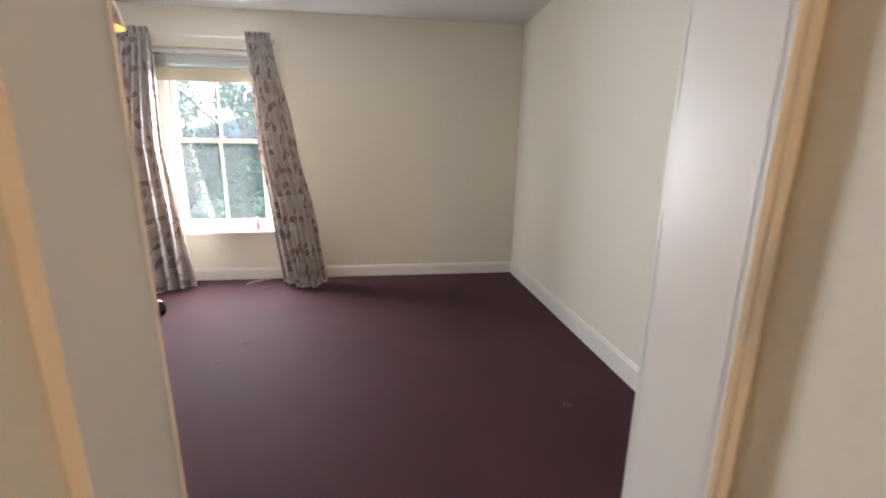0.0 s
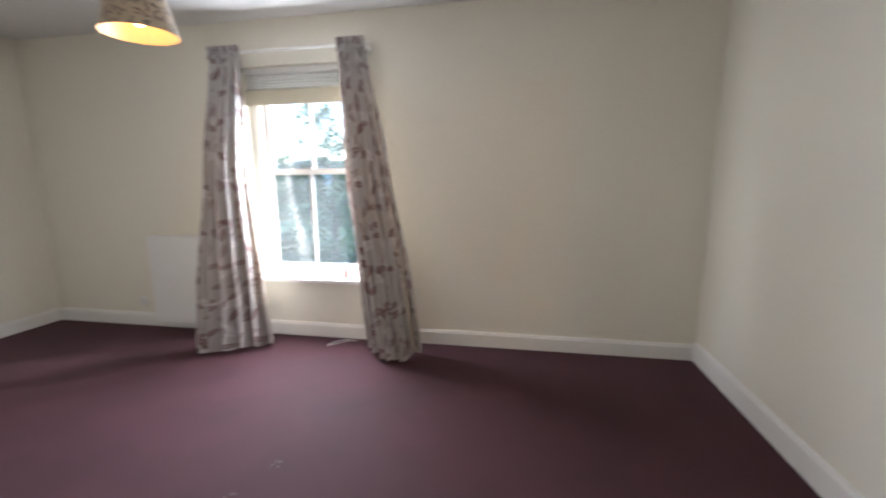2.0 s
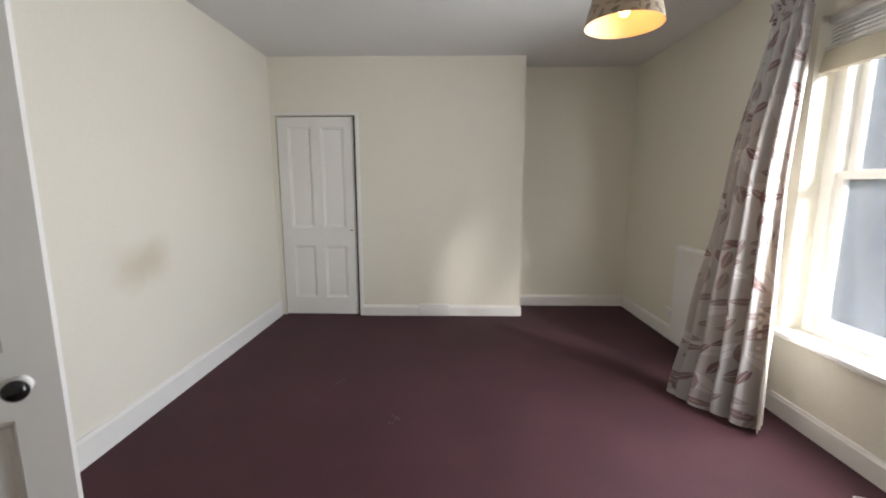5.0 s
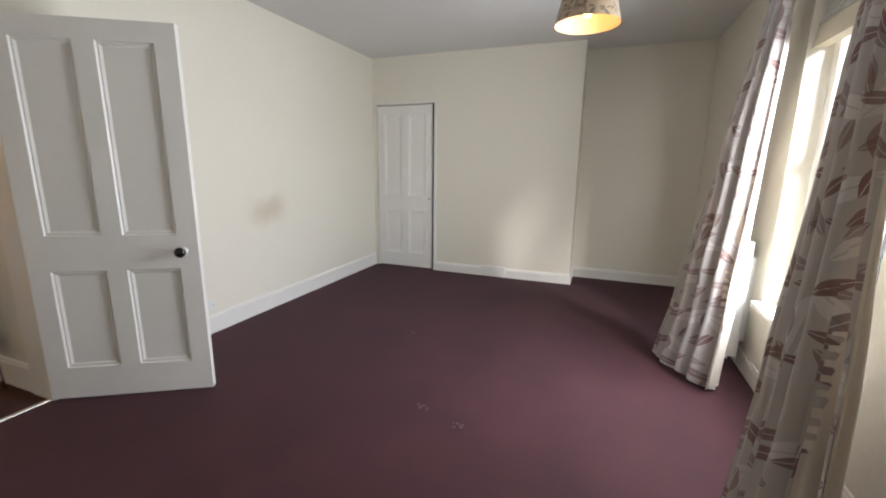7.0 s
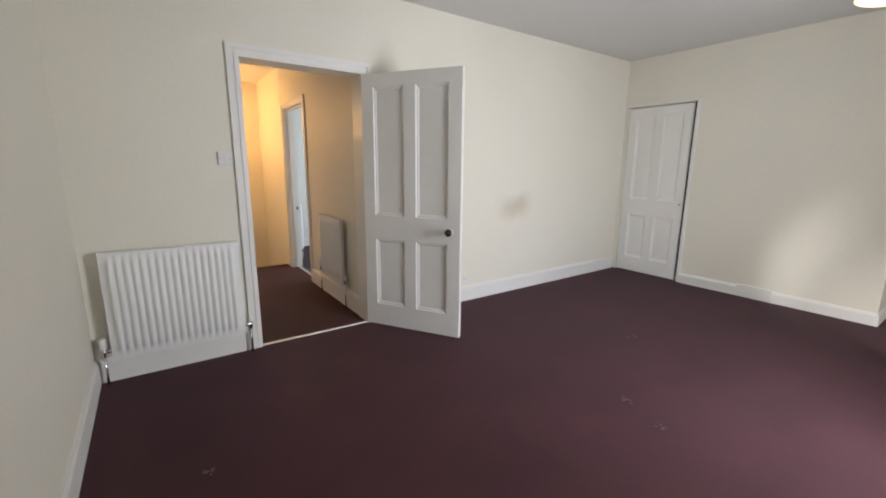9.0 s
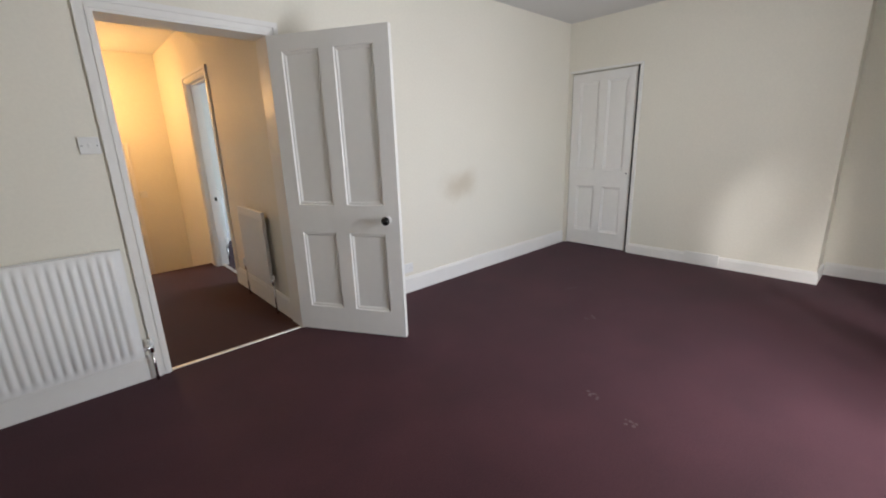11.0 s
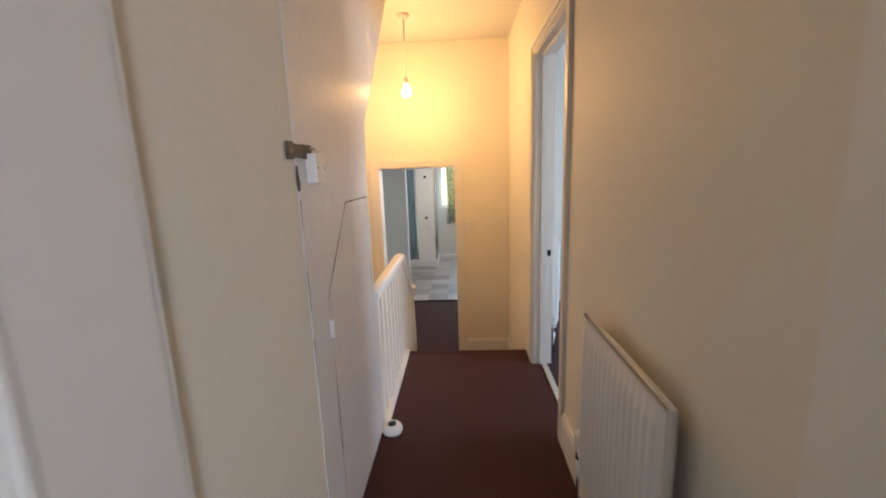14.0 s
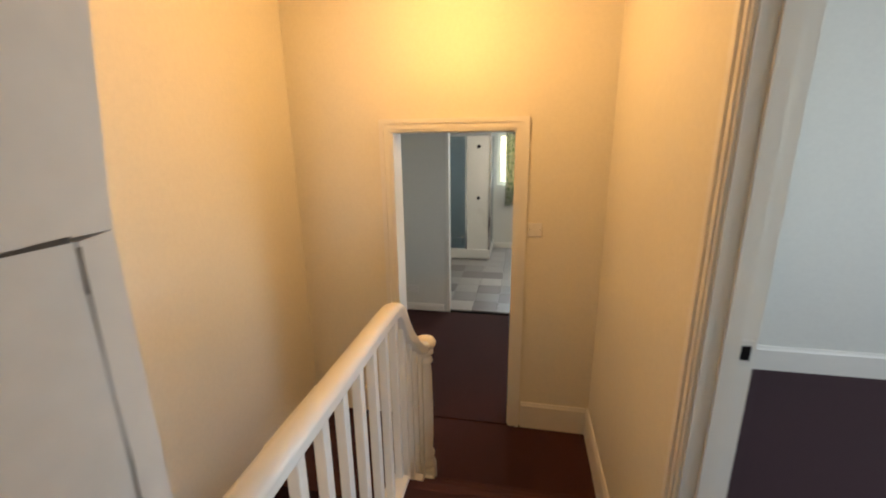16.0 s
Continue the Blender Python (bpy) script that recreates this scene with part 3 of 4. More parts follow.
four_panel_door("door_2", (-3.945, 0.862, 0.012), 90.0, 0.786, 2.072, "closed white four-panel cupboard door beside the corner", knob=False)
cup_knob = lathe(bmesh.new(), [(0.004, 0), (0.004, 0.008), (0.009, 0.012), (0.009, 0.016), (0.003, 0.020)], 12)
solid("cupboard_catch", turned(cup_knob, pose(-3.925, 1.60, 0.93, 0, 90, 0)), IRON, "tiny metal catch on the cupboard door", "catch")


# ---- radiators ----
def radiator(name, at, turn, w, h, z0, flutes, label, valves=True, stand=0.03, grille=True, deep=0.062, relief=0.024):
    """Steel panel radiator: local x along the wall, -y out from it."""
    rad = thing(name, at, label, "radiator", turn=turn)
    yb = -stand
    yf = yb - deep
    part("back_panel", boxes((0.0, w, yb - 0.012, yb, z0, z0 + h), bevel=0.004), ENAMEL, rad)
    bm = bmesh.new()
    if flutes:
        n = flutes * 8
        rim, edge = 0.028, 0.03
        cols = []
        for i in range(n + 1):
            x = edge + (w - 2 * edge) * i / n
            ph = (i / 8) % 1.0
            d = relief * (0.5 - 0.5 * math.cos(2 * math.pi * ph)) ** 0.6
            col = []
            for z, k in ((z0, 0.0), (z0 + rim, 0.0), (z0 + rim + 0.03, 1.0), (z0 + h - rim - 0.045, 1.0), (z0 + h - rim - 0.01, 0.0), (z0 + h, 0.0)):
                col.append(bm.verts.new((x, yf - d * k, z)))
            cols.append(col)
        for x, at_end in ((0.0, 0), (w, len(cols) + 1)):
            cols.insert(at_end, [bm.verts.new((x, yf + 0.004, z)) for z in (z0, z0 + rim, z0 + rim + 0.03, z0 + h - rim - 0.045, z0 + h - rim - 0.01, z0 + h)])
        for a, b in zip(cols, cols[1:]):
            for j in range(5):
                f = bm.faces.new((a[j], b[j], b[j + 1], a[j + 1]))
                f.smooth = True
    else:
        box(bm, 0, w, yf, yf + 0.012, z0, z0 + h, bevel=0.005)
    part("front_panel", bm, ENAMEL, rad)
    if not grille:
        bm = boxes((0.004, w - 0.004, yf + 0.013, yb - 0.013, z0 + h - 0.012, z0 + h - 0.003))
    else:
        bm = boxes((0.0, w, yf - 0.002, yf + 0.010, z0 + h, z0 + h + 0.012), (0.0, w, yb - 0.010, yb, z0 + h, z0 + h + 0.012))
    k = int(w / 0.03)
    for i in range(k if grille else 0):
        box(bm, w * i / k, w * i / k + 0.010, yf + 0.010, yb - 0.010, z0 + h - 0.002, z0 + h + 0.010)
    part("top_grille", bm, ENAMEL, rad)
    part("side_cover", boxes((0.0, 0.003, yf + 0.006, yb - 0.006, z0 + 0.02, z0 + h)), ENAMEL, rad)
    part("side_cover", boxes((w - 0.003, w, yf + 0.006, yb - 0.006, z0 + 0.02, z0 + h)), ENAMEL, rad)
    for x in (0.12, w - 0.12):
        part("bracket", boxes((x - 0.015, x + 0.015, yb, 0.0, z0 + 0.1, z0 + h - 0.1)), ENAMEL, rad)
    if valves:
        ym = (yb + yf) / 2
        for x, s, big in ((0, -1, 1), (w, 1, 0)):
            bm = tube(bmesh.new(), [(x, ym, z0 + 0.035), (x + s * 0.045, ym, z0 + 0.035)], 0.011)
            tube(bm, [(x + s * 0.04, ym, z0 + 0.01), (x + s * 0.04, ym, z0 + 0.06)], 0.013)
            v = part("valve", bm, CHROME, rad, "chrome radiator valve")
            if big:
                part("valve_cap", lathe(bmesh.new(), [(0.017, 0.055), (0.020, 0.065), (0.020, 0.115), (0.013, 0.125)], 16, (x + s * 0.04, ym, z0)), PLASTIC, v, "white plastic valve cap")
            else:
                part("valve_cap", lathe(bmesh.new(), [(0.014, 0.055), (0.016, 0.060), (0.015, 0.090), (0.008, 0.094)], 16, (x + s * 0.04, ym, z0)), PLASTIC, v, "white plastic valve cap")
            part("pipe", tube(bmesh.new(), [(x + s * 0.04, ym, 0.0), (x + s * 0.04, ym, z0 + 0.012)], 0.0075), CHROME, rad, "bare pipe into the floor")
    return rad


radiator("radiator", (1.505, SY, 0), 180.0, 0.755, 0.655, 0.18, 17, "white fluted panel radiator beside the bedroom door", grille=False)
radiator("radiator", (-3.06, 4.66, 0), 0.0, 0.90, 0.80, 0.085, 0, "flat white panel radiator behind the curtain", valves=False, stand=0.06)
radiator("radiator", (-0.265, -0.245, 0), 90.0, 0.590, 0.61, 0.245, 14, "slim white fluted panel radiator on the landing wall", stand=0.040, grille=False, deep=0.030, relief=0.009)
radiator("radiator", (-0.385, -1.80, 0), -90.0, 0.75, 0.71, 0.16, 12, "white panel radiator in the back bedroom")

# ---- bedroom window ----
window = tagged(thing("window_1", (-1.545, 4.83, WZ0), "white sash window with four panes and low sill", "window"), kind="structure")
def win(bm):
    return turned(bm, Matrix.Translation((1.545, -4.83, -WZ0)))
part("window_frame", win(boxes((WX0, WX0 + 0.075, 4.78, 4.93, WZ0, WZ1), (WX1 - 0.075, WX1, 4.78, 4.93, WZ0, WZ1), (WX0 + 0.075, WX1 - 0.075, 4.78, 4.93, WZ1 - 0.06, WZ1), (WX0 + 0.075, WX1 - 0.075, 4.78, 4.93, WZ0, WZ0 + 0.03))), GLOSS, window)
part("window_sill", win(boxes((WX0 - 0.03, WX1 + 0.03, 4.60, 4.80, WZ0 - 0.03, WZ0 + 0.005), bevel=0.008)), GLOSS, window)
xa, xb, xm = WX0 + 0.075, WX1 - 0.075, -1.55
def sash(y0, y1, z0, z1, low, high):
    s = part("sash", win(boxes((xa, xa + 0.045, y0, y1, z0, z1), (xb - 0.045, xb, y0, y1, z0, z1), (xa + 0.045, xb - 0.045, y0, y1, z0, z0 + low), (xa + 0.045, xb - 0.045, y0, y1, z1 - high, z1))), GLOSS, window)
    part("glazing_bar", win(boxes((xm - 0.013, xm + 0.013, y0 + 0.006, y1 - 0.006, z0 + low, z1 - high))), GLOSS, s)
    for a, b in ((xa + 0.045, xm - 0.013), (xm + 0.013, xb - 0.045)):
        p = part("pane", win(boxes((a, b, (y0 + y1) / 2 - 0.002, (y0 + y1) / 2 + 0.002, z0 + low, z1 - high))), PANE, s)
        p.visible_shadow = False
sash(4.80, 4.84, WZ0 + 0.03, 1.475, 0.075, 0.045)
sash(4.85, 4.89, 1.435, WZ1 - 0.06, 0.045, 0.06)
part("sash_lock", win(boxes((xm - 0.03, xm + 0.03, 4.79, 4.84, 1.475, 1.495), bevel=0.004)), BRASS, window)

blind = thing("window_blind", (-1.545, 4.72, 2.0), "cream blind drawn up to the window head", "blind")
def bl(bm):
    return turned(bm, Matrix.Translation((1.545, -4.72, -2.0)))
part("head_rail", bl(boxes((WX0 + 0.01, WX1 - 0.01, 4.70, 4.75, 2.262, 2.306), bevel=0.004)), PLASTIC, blind)
for k in range(5):
    z = 2.150 + 0.022 * k
    bm = boxes((WX0 + 0.02, WX1 - 0.02, -0.022, 0.022, -0.0012, 0.0012))
    part("slat", bl(turned(bm, pose(0, 4.725, z, 32))), PLASTIC, blind)
for k in range(4):
    bm = bmesh.new()
    prism(bm, [(4.695 - 0.006 * k, 2.128 - 0.030 * k), (4.745, 2.132 - 0.030 * k), (4.745, 2.104 - 0.030 * k), (4.688 - 0.006 * k, 2.097 - 0.030 * k)], "x", WX0 + 0.015, WX1 - 0.015)
    part("fold", bl(bm), BLIND, blind)
part("bottom_rail", bl(boxes((WX0 + 0.012, WX1 - 0.012, 4.69, 4.745, 2.130, 2.142), bevel=0.003)), BRASS, blind)
part("pull_cord", bl(tube(bmesh.new(), [(-1.10, 4.69, 2.26), (-1.10, 4.685, 1.4), (-1.105, 4.68, 0.75)], 0.0025, 6)), PLASTIC, blind)

bottle = thing("small_bottle", (-1.21, 4.68, WZ0 + 0.005), "small red and white plastic bottle on the window sill", "bottle")
part("body", lathe(bmesh.new(), [(0.020, 0), (0.022, 0.01), (0.020, 0.055), (0.012, 0.10)], 18), RED, bottle)
part("cap", lathe(bmesh.new(), [(0.013, 0.10), (0.013, 0.135), (0.009, 0.14)], 14), PLASTIC, bottle, "white cap")

# ---- curtains ----
def rnd(a, b):
    return a + (b - a) * random.random()


def curtain(name, stations, folds, label, mat, seed, lining_mat=None, flip=1):
    """A gathered curtain. stations: height, (x, y) of the outer edge, (x, y) of the middle, (x, y) of the inner edge, fold depth."""
    random.seed(seed)
    st = sorted(stations, key=lambda s: -s[0])
    zt, zb = st[0][0], st[-1][0]
    base = thing(name, ((st[-1][1][0] + st[-1][3][0]) / 2, st[-1][2][1], zb), label, "curtain")
    jit = [rnd(-0.35, 0.35) for _ in range(folds + 2)]
    amp = [rnd(0.6, 1.25) for _ in range(folds + 2)]
    nu, nv = folds * 10, 46

    def at(u, v):
        z = zt + (zb - zt) * v
        for s, e in zip(st, st[1:]):
            if z >= e[0] - 1e-6:
                break
        k = (s[0] - z) / (s[0] - e[0])
        k = max(0, min(1, k))
        kk = k * k * (3 - 2 * k) * 0.5 + k * 0.5
        a, m, b = (Vector((s[i][0] + (e[i][0] - s[i][0]) * kk, s[i][1] + (e[i][1] - s[i][1]) * kk)) for i in (1, 2, 3))
        dep = s[4] + (e[4] - s[4]) * kk
        p = a * (1 - u) * (1 - 2 * u) + m * 4 * u * (1 - u) + b * u * (2 * u - 1)
        i = int(u * folds)
        ph = u * folds + 0.25 * math.sin(3.1 * v + jit[i] * 4) * v
        w = amp[min(i, folds)] * (1 - (u * folds - i)) + amp[min(i + 1, folds)] * (u * folds - i)
        off = 1.35 * dep * w * math.sin(2 * math.pi * ph) + dep * 0.35 * math.sin(2 * math.pi * ph * 0.43 + 1.7 + seed)
        z2 = z + (0.018 * math.sin(2 * math.pi * ph + 0.6) + 0.012 * math.sin(7 * u + seed)) * max(0, v - 0.9) * 10
        return Vector((p.x + 0.3 * off * math.sin(5 * u + seed), p.y - off, z2))

    def skin(shift, v0, v1, width):
        bm = bmesh.new()
        layer = bm.loops.layers.uv.new("UVMap")
        rows = []
        for j in range(nv + 1):
            v = v0 + (v1 - v0) * j / nv
            rows.append([(bm.verts.new(at(i / nu, v) + Vector((0, shift, 0))), i / nu * width, (1 - v) * (zt - zb)) for i in range(nu + 1)])
        for r, q in zip(rows, rows[1:]):
            for i in range(nu):
                four = (r[i], r[i + 1], q[i + 1], q[i])
                f = bm.faces.new([x[0] for x in four])
                f.smooth = True
                for lp, x in zip(f.loops, four):
                    lp[layer].uv = (x[1], x[2])
        return turned(bm, base.matrix_world.inverted())

    drop = part("drop", skin(0, 0.035, 1.0, 1.25), mat, base)
    if not lining_mat:
        drop.modifiers.new("thickness", "SOLIDIFY").thickness = 0.003
    else:
        part("lining", skin(0.012, 0.04, 0.99, 1.2), lining_mat, base, "plain pale lining")
    # gathered heading tape with pencil pleats
    bm = bmesh.new()
    layer = bm.loops.layers.uv.new("UVMap")
    a, m, b = (Vector((p[0], p[1], 0)) for p in st[0][1:4])
    cols = []
    n = 90
    for i in range(n + 1):
        u = i / n
        p = a + (b - a) * u
        d = 0.014 * math.sin(2 * math.pi * u * 11) + 0.012
        cols.append([(bm.verts.new((p.x, p.y - d * k - 0.006, z)), u * 1.2, z) for z, k in ((zt - 0.085, 1.2), (zt - 0.05, 0.8), (zt - 0.02, 0.9), (zt + 0.012, 1.5))])
    for c, e in zip(cols, cols[1:]):
        for j in range(3):
            four = (c[j], e[j], e[j + 1], c[j + 1])
            f = bm.faces.new([x[0] for x in four])
            f.smooth = True
            for lp, x in zip(f.loops, four):
                lp[layer].uv = (x[1], x[2])
    head = part("heading", turned(bm, base.matrix_world.inverted()), mat, base)
    head.modifiers.new("thickness", "SOLIDIFY").thickness = 0.004
    return base


curtain("curtain", [(2.42, (-2.215, 4.53), (-2.08, 4.50), (-1.945, 4.53), 0.016),
                    (1.42, (-2.31, 4.44), (-2.13, 4.38), (-1.955, 4.50), 0.028),
                    (0.50, (-2.335, 4.28), (-2.08, 4.27), (-1.84, 4.46), 0.040),
                    (0.02, (-2.34, 4.22), (-2.07, 4.20), (-1.76, 4.42), 0.050)], 6,
        "long leaf-print curtain hanging open beside the window", CURTAIN, 3, LINING)
curtain("curtain", [(2.42, (-0.905, 4.53), (-1.01, 4.50), (-1.125, 4.53), 0.016),
                    (1.43, (-0.72, 4.47), (-0.90, 4.42), (-1.085, 4.50), 0.028),
                    (0.60, (-0.56, 4.44), (-0.76, 4.32), (-0.99, 4.45), 0.040),
                    (0.02, (-0.485, 4.42), (-0.66, 4.24), (-0.93, 4.42), 0.046)], 6,
        "long leaf-print curtain hanging open with a flared hem", CURTAIN, 8, LINING)
rod = thing("curtain_rod", (-1.55, 4.53, 2.385), "slim white curtain rod above the window", "curtain rod")
part("pole", tube(bmesh.new(), [(-0.68, 0, 0), (0.66, 0, 0)], 0.011, 12), GLOSS, rod)
for x in (-0.69, 0.67):
    part("finial", lathe(bmesh.new(), [(0.004, -0.014), (0.015, -0.006), (0.015, 0.006), (0.004, 0.014)], 14, (x, 0, 0)), GLOSS, rod)
for x in (-0.66, 0.64):
    part("bracket", boxes((x - 0.008, x + 0.008, 0.008, 0.13, -0.02, 0.012)), GLOSS, rod)


# ---- lamps ----
lamp = thing("pendant_lamp", (-1.814, 3.494, 2.18), "patterned brown drum pendant shade, lit, hanging from the ceiling", "ceiling lamp")
def shade_mesh(r0, r1, h, thick):
    bm = bmesh.new()
    layer = bm.loops.layers.uv.new("UVMap")
    seg = 48
    prof = [(r0, 0.0), (r0 * 0.985, 0.012), (r1, h)]
    rows = [[bm.verts.new((r * math.cos(2 * math.pi * k / seg), r * math.sin(2 * math.pi * k / seg), z)) for k in range(seg + 1)] for r, z in prof]
    for a, b, za, zb in zip(rows, rows[1:], prof, prof[1:]):
        for k in range(seg):
            f = bm.faces.new((a[k], a[k + 1], b[k + 1], b[k]))
            f.smooth = True
            for lp, (uu, vv) in zip(f.loops, ((k, za[1]), (k + 1, za[1]), (k + 1, zb[1]), (k, zb[1]))):
                lp[layer].uv = (uu / seg * 1.0, vv)
    return bm
part("shade", shade_mesh(0.188, 0.128, 0.25, 0.002), SHADE_OUT, lamp, "brown damask cloth shade")
part("shade_lining", shade_mesh(0.185, 0.125, 0.248, 0.002), SHADE_IN, lamp, "pale inner lining")
part("cable", tube(bmesh.new(), [(0, 0, 0.19), (0, 0, TOP - 2.18)], 0.004), PLASTIC, lamp)
part("ceiling_rose", lathe(bmesh.new(), [(0.02, -0.03), (0.05, -0.012), (0.05, 0.0)], 20, (0, 0, TOP - 2.18)), PLASTIC, lamp)
part("lamp_holder", lathe(bmesh.new(), [(0.018, 0.14), (0.02, 0.20), (0.012, 0.21)], 16), PLASTIC, lamp)
part("bulb", lathe(bmesh.new(), [(0.004, 0.04), (0.02, 0.048), (0.029, 0.07), (0.026, 0.10), (0.015, 0.138)], 18), ROOM_GLOW, lamp, "glowing warm bulb")
sp = bmesh.new()
for k in range(3):
    a = 2 * math.pi * k / 3
    tube(sp, [(0.018 * math.cos(a), 0.018 * math.sin(a), 0.20), (0.127 * math.cos(a), 0.127 * math.sin(a), 0.238)], 0.002, 6)
part("shade_ring", sp, CHROME, lamp)

hall_lamp = thing("pendant_bulb", (0.631, -2.339, 1.984), "bare glowing bulb on a white flex over the stairs", "ceiling lamp")
part("bulb", lathe(bmesh.new(), [(0.004, -0.036), (0.020, -0.030), (0.034, -0.008), (0.034, 0.008), (0.024, 0.030), (0.014, 0.050)], 20), HALL_GLOW, hall_lamp, "glowing warm bulb")
part("lamp_holder", lathe(bmesh.new(), [(0.016, 0.050), (0.019, 0.060), (0.018, 0.10), (0.008, 0.115)], 16), PLASTIC, hall_lamp)
part("cable", tube(bmesh.new(), [(0, 0, 0.11), (0, 0, HALL_TOP - 1.984)], 0.0035), PLASTIC, hall_lamp)
part("ceiling_rose", lathe(bmesh.new(), [(0.018, -0.03), (0.048, -0.012), (0.048, 0.0)], 20, (0, 0, HALL_TOP - 1.984)), PLASTIC, hall_lamp)


# ---- switches, sockets, small fittings ----
def wall_plate(name, m, w, h, label, rockers=1, depth=0.012):
    """Plate facing local -y, with rockers and screws."""
    p = new(name)
    p.empty_display_size = 0.05
    p.matrix_world = m
    tagged(p, label, "light switch" if "switch" in name else "socket")
    part("plate", boxes((-w / 2, w / 2, -depth, 0, -h / 2, h / 2), bevel=0.003), PLASTIC, p)
    for k in range(rockers):
        x = (k - (rockers - 1) / 2) * w * 0.42
        part("rocker", boxes((x - 0.007, x + 0.007, -depth - 0.005, -depth, -0.012, 0.012), bevel=0.0015), PLASTIC, p)
    for x in (-w * 0.36, w * 0.36):
        part("screw", turned(lathe(bmesh.new(), [(0.003, 0), (0.003, 0.001), (0.001, 0.0015)], 10), pose(x, -depth, 0, 90)), IRON, p)
    return p


wall_plate("light_switch", pose(0.768, SY, 1.397, 0, 0, 180), 0.088, 0.088, "white light switch on the cream wall beside the door")
wall_plate("wall_socket", pose(-1.27, SY, 0.235, 0, 0, 180), 0.146, 0.086, "white double socket low on the cream wall", 2)
wall_plate("light_switch", pose(0.142, -3.03, 0.80, 0, 0, 180), 0.086, 0.086, "white light switch beside the lower doorway")
wall_plate("light_switch", pose(0.665, -0.112, 1.378, 0, 0, -90), 0.085, 0.085, "white surface switch box on the painted boards", depth=0.032)
wall_plate("wall_socket", pose(1.46, -4.94, -0.36, 0, 0, 180), 0.13, 0.086, "white socket on the lobby wall", 2)
wall_plate("wall_socket", pose(-3.30, 4.66, 0.24, 0, 0, 0), 0.086, 0.086, "white socket by the alcove radiator", 1)
vent = thing("air_vent", (-3.90, 2.47, 0.0), "white painted vent cover on the skirting", "vent")
part("cover", turned(boxes((0, 0.016, -0.16, 0.16, 0.03, 0.135), bevel=0.004), Matrix.Translation((0, 0, 0))), GLOSS, vent)
cable = tube(bmesh.new(), [(-1.10 - 0.21 * math.sin(math.pi * k / 22), 4.58 - 0.10 * math.sin(math.pi * k / 20) ** 2 + 0.05 * math.sin(math.pi * k / 10), 0.0045) for k in range(21)], 0.003, 6)
solid("loose_cable", cable, PLASTIC, "thin white cable lying on the carpet by the skirting", "cable")
for i, (x, y, r) in enumerate(((-2.37, 1.85, 0.03), (-1.0, 2.80, 0.035), (1.12, 2.05, 0.02), (-1.9, 2.3, 0.03), (-0.9, 3.05, 0.025))):
    random.seed(20 + i)
    bm = bmesh.new()
    for k in range(7):
        a, d, s = rnd(0, 6.28), rnd(0, r * 1.6), rnd(0.004, 0.011)
        prism(bm, [(x + d * math.cos(a) + s * rnd(0.6, 1.3) * math.cos(b), y + d * math.sin(a) + s * rnd(0.6, 1.3) * math.sin(b)) for b in (0, 1.1, 2.2, 3.1, 4.3, 5.2)], "z", 0.0, 0.002)
    tagged(solid("carpet_fluff", bm, SMUDGE, "pale fluff and scuffs pressed in the carpet", "lint"), group="scuffs on the carpet", kind="stuff")

# ---- boarded stair casing on the landing, with its cupboard door ----
casing = thing("stair_casing", (0.68, -0.4, 0.0), "white painted board casing with cracked seams", "panelling")
def loc(bm, ox=0.68, oy=-0.4, oz=0.0):
    return turned(bm, Matrix.Translation((-ox, -oy, -oz)))
G = 0.003
bm = bmesh.new()
X0, X1 = 0.665, 0.70
prism(bm, [(0.0 - G, 0.0), (0.0 - G, HALL_TOP), (-0.45, HALL_TOP), (-0.45, 1.25 + G), (-0.168, 0.970)], "x", X0, X1)
prism(bm, [(-0.45, 1.25 + G), (-0.45, HALL_TOP), (-1.86, HALL_TOP), (-0.885, 1.60), (-0.845, 1.25)], "x", X0, X1)
prism(bm, [(0.0 - G, 0.0), (-0.168, 0.970), (-0.168, 0.0)], "x", X0, X1)
prism(bm, [(-0.845, 0.0), (-0.845, 1.25), (-0.806, 1.245), (-0.806, 0.0)], "x", X0, X1)
part("board_face", loc(bm), BOARDS, casing)
# near-black sheet colours in the shade seen through the open seams
bm = bmesh.new()
prism(bm, [(0.02, 0.0), (0.02, 1.38), (-0.82, 1.38), (-0.82, 0.0)], "x", X1 + 0.004, X1 + 0.02)
part("backing", loc(bm), DARK, casing)
bm = bmesh.new()
prism(bm, [(-0.175, 0.0), (-0.175, 0.963), (-0.455, 1.2465), (-0.8045, 1.2458), (-0.8045, 0.0)], "x", X0 + 0.002, X1)
hatch = part("cupboard_door", loc(bm), BOARDS, casing, "shaped door cut into the boards")
part("catch", loc(boxes((0.650, 0.668, -0.155, -0.178, 0.815, 0.88), bevel=0.004)), BOARDS, hatch, "small wooden turn catch")
bm = bmesh.new()
prism(bm, [(-0.83, 1.58), (-1.86, HALL_TOP), (-1.80, HALL_TOP), (-0.80, 1.62)], "x", X1, 1.72)
part("soffit", loc(bm), PAINT, casing, "sloping plastered underside")
part("end_board", loc(boxes((X1, 1.72, -0.83, -0.80, -0.25, 1.58))), PAINT, casing)
